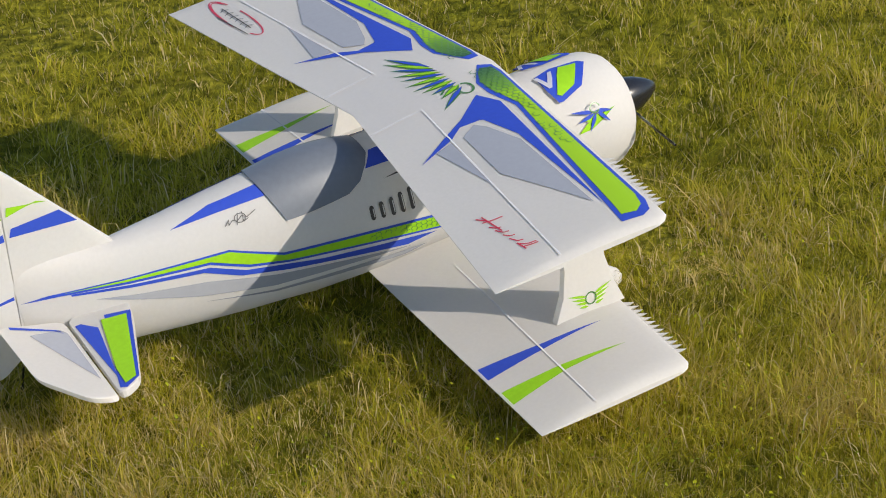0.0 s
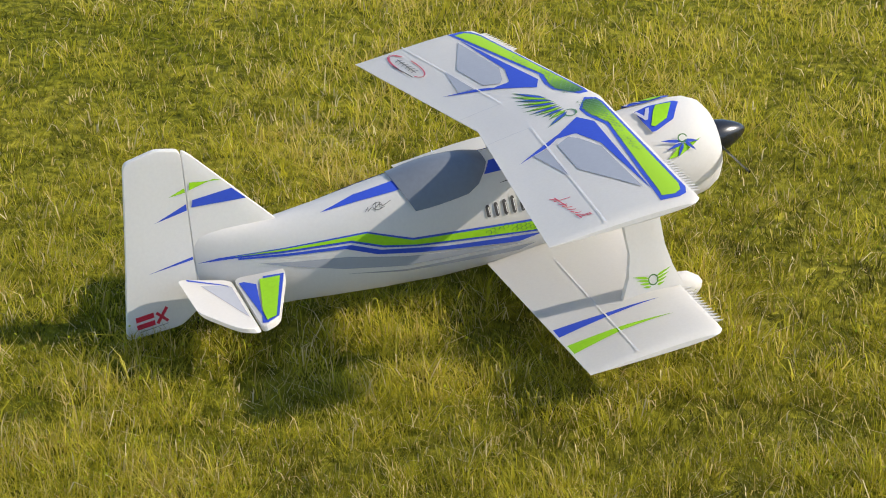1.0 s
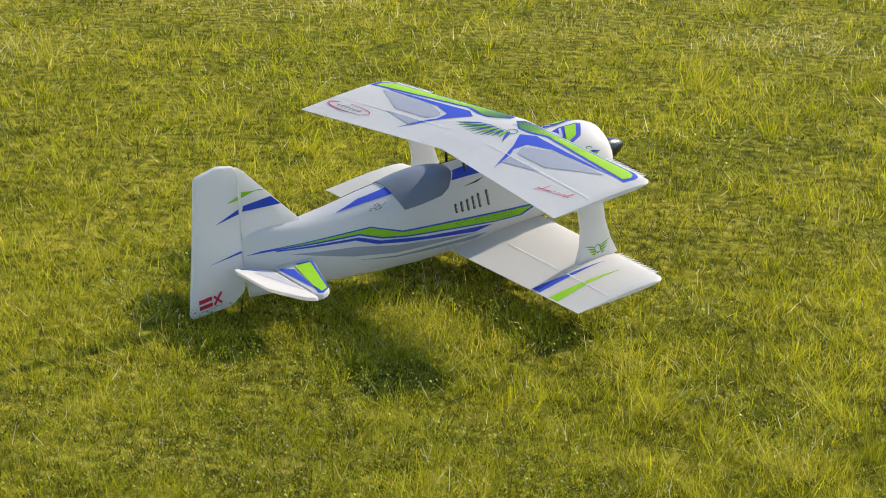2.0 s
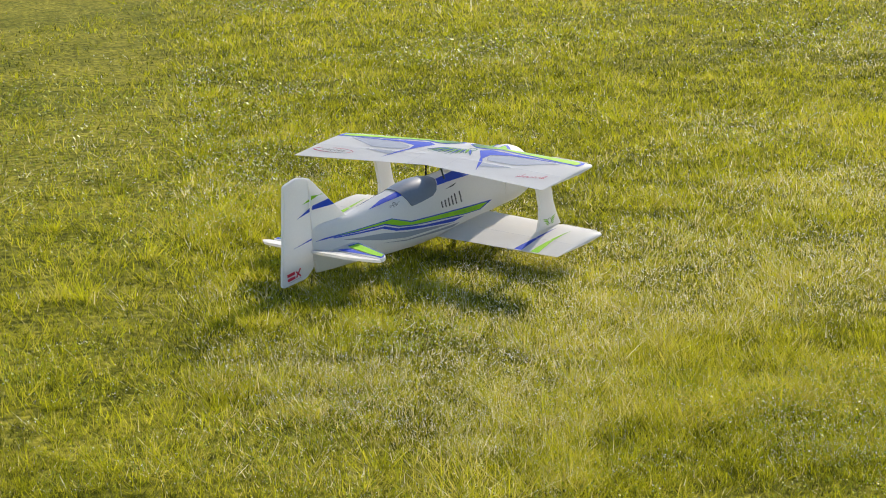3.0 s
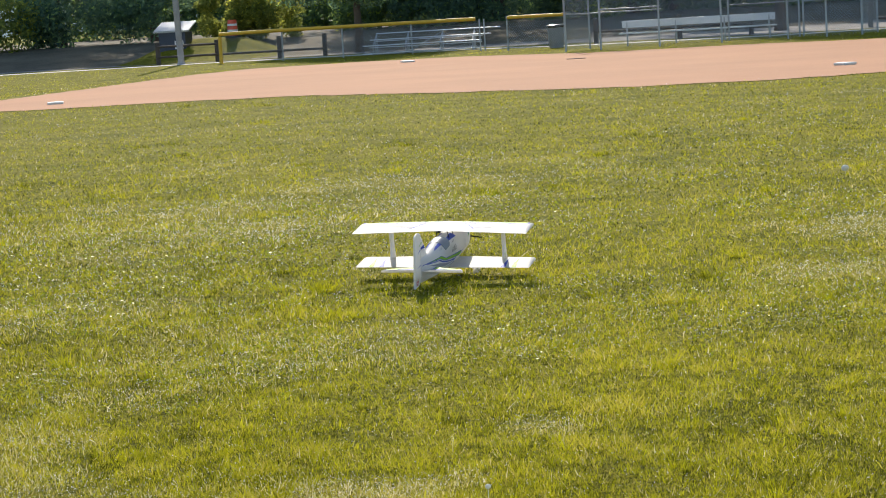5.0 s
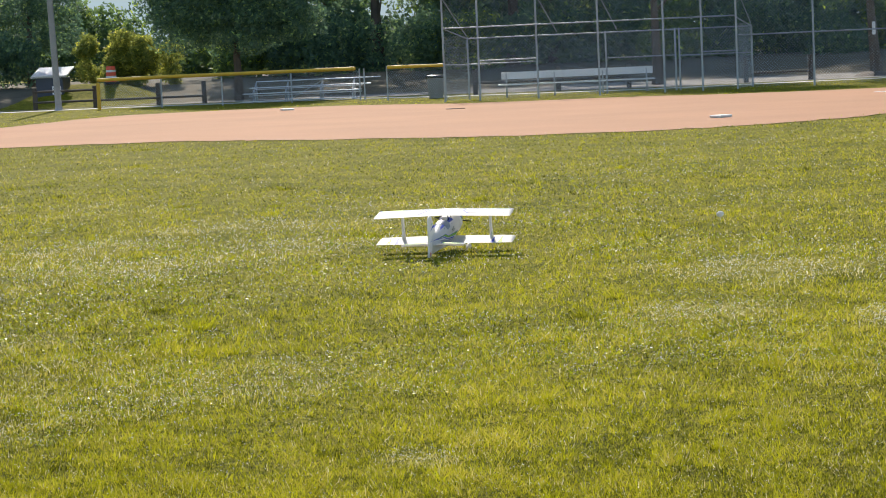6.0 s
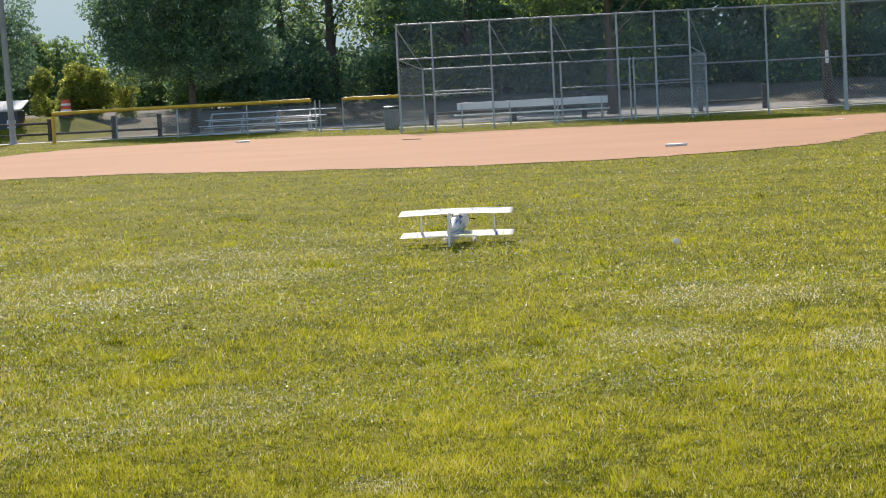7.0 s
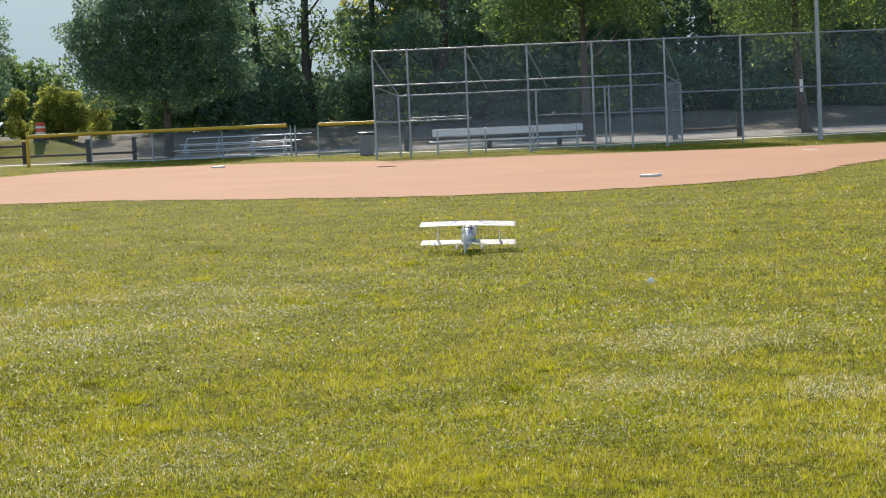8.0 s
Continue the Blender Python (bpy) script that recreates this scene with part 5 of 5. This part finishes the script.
# ---- the meadow is built first, then the things on it ----
grounds()
plane, propeller = biplane()
NEAR_SIDE = [(-102, 1.9, 5.0), (-72, 2.1, 5.6), (-51, 2.5, 7.0), (-34, 3.0, 9.0)]
MIDDLE = [(-37, 2.7, 9.0), (-10, 2.9, 11.0), (10, 3.4, 18.0), (34, 4.2, 26.0)]
FAR_SIDE = [(3, 5.0, 40.0), (14, 4.2, 58.0), (30, 4.4, 62.0), (58, 5.6, 64.0)]
blades("grass_near", 60000, NEAR_SIDE, slim=False, straw=0.2, long=1.1, material=BLADE_ROUGH, width=0.0007, vary=0.2)
blades("grass_near", 280000, NEAR_SIDE, straw=0.14, long=0.95, material=BLADE_ROUGH, width=0.00066, vary=0.36, shift=-0.03, spread=0.009)
blades("grass_middle", 400000, MIDDLE, straw=0.03, long=1.1, vary=0.66, shift=-0.08)
blades("grass_far", 850000, FAR_SIDE, per=4, straw=0.06, long=0.9, width=0.0006, spread=0.012, vary=0.7, shift=-0.06)
blades("grass_strip", 30000, [(18, 58, 92), (58, 58, 92)], width=0.0005)
blades("grass_around", 45000, [(-180, 0.3, 26), (180, 0.3, 26)], straw=0.08, width=0.0012)
blades("grass_tussocks", 12000, MIDDLE, per=70, long=1.9, shift=-0.1, straw=0.0, spread=0.005)
blades("grass_tussocks", 26000, FAR_SIDE, per=70, long=1.8, shift=-0.1, straw=0.0, spread=0.005)
clippings(150000, MIDDLE)
clippings(420000, FAR_SIDE)
clover(9000, NEAR_SIDE)
clover(110000, MIDDLE)
clover(110000, FAR_SIDE)
seed_heads()
backstop()
capped_fence()
timber_fence([(-38, 91.5), (-34.5, 91.5), (-31.5, 91.3)])
timber_fence([(-20.4, 89.6), (-17.7, 89.2), (-14.9, 88.8), (-12.9, 88.6)])
timber_fence([(-1.2, 80.5), (2.0, 80.2), (4.7, 80.2)], (0.45,))
timber_fence([(9.2, 80.4), (11.7, 80.6)], (0.35,))
bleachers()
team_bench()
bin_thing()
bases()
bank()
wood_floor()
barrel()
shed()
utility_pole()
sign_post()
mulch_mound(14.6, 82.8, 1.0)
woods()

# time, place of the rudder's foot, heading, nose lift, bank
TAXI = [
    (0.0, -2.517, -0.490, -20.9, -0.49, -2.34),
    (0.1, -2.608, -0.393, -16.7, 0.59, -2.37),
    (0.3, -2.766, -0.121, -8.1, 0.99, 0.73),
    (0.5, -2.861, 0.220, -2.9, -0.23, 2.21),
    (0.7, -2.941, 0.593, 3.1, 0.41, -1.78),
    (0.9, -3.021, 1.013, 10.6, 0.21, 2.00),
    (1.0, -3.029, 1.233, 14.8, 0.92, 0.33),
    (1.2, -2.961, 1.725, 21.5, 0.13, 1.20),
    (2.3, -1.014, 4.610, 47.1, 0.33, -0.79),
    (2.4, -0.780, 4.827, 48.1, 0.23, 0.11),
    (2.5, -0.564, 5.039, 49.1, 0.40, 0.25),
    (2.6, -0.332, 5.252, 50.3, 0.19, -0.46),
    (2.8, 0.123, 5.666, 50.9, -0.03, -0.84),
    (3.0, 0.591, 6.060, 54.8, -0.43, -0.10),
    (3.2, 1.140, 6.437, 58.7, -0.33, -1.20),
    (3.5, 2.037, 6.971, 61.3, -0.25, -0.10),
    (4.0, 3.674, 7.784, 66.0, 0.14, 0.38),
    (4.5, 5.482, 8.673, 59.9, -0.29, 0.21),
    (5.0, 7.205, 9.754, 52.4, -0.90, -1.64),
    (5.2, 7.832, 10.228, 52.3, -0.37, -0.48),
    (6.3, 11.204, 12.863, 50.7, -0.19, -0.31),
    (6.5, 11.772, 13.334, 49.2, -0.04, -0.60),
    (7.0, 13.143, 14.518, 49.0, -0.46, -0.18),
    (7.5, 14.562, 15.731, 49.3, -0.06, -0.98),
    (8.0, 16.106, 17.087, 47.2, -0.26, -1.46),
]


def motions():
    rows = []
    for t, x, y, head, lift, roll in TAXI:
        h = radians(head)
        rows.append((t, pose(x + 0.6 * math.sin(h), y + 0.6 * math.cos(h), -SINK, lift, -roll, -head)))
    walk(plane, rows)
    hub = propeller.matrix_basis.translation.copy()
    axis = Matrix.Translation(hub) @ Matrix.Rotation(PITCH, 4, "X")
    walk(propeller, [(i / 30, axis @ Matrix.Rotation(radians(97 + 84 * i), 4, "Y")) for i in range(241)])


motions()
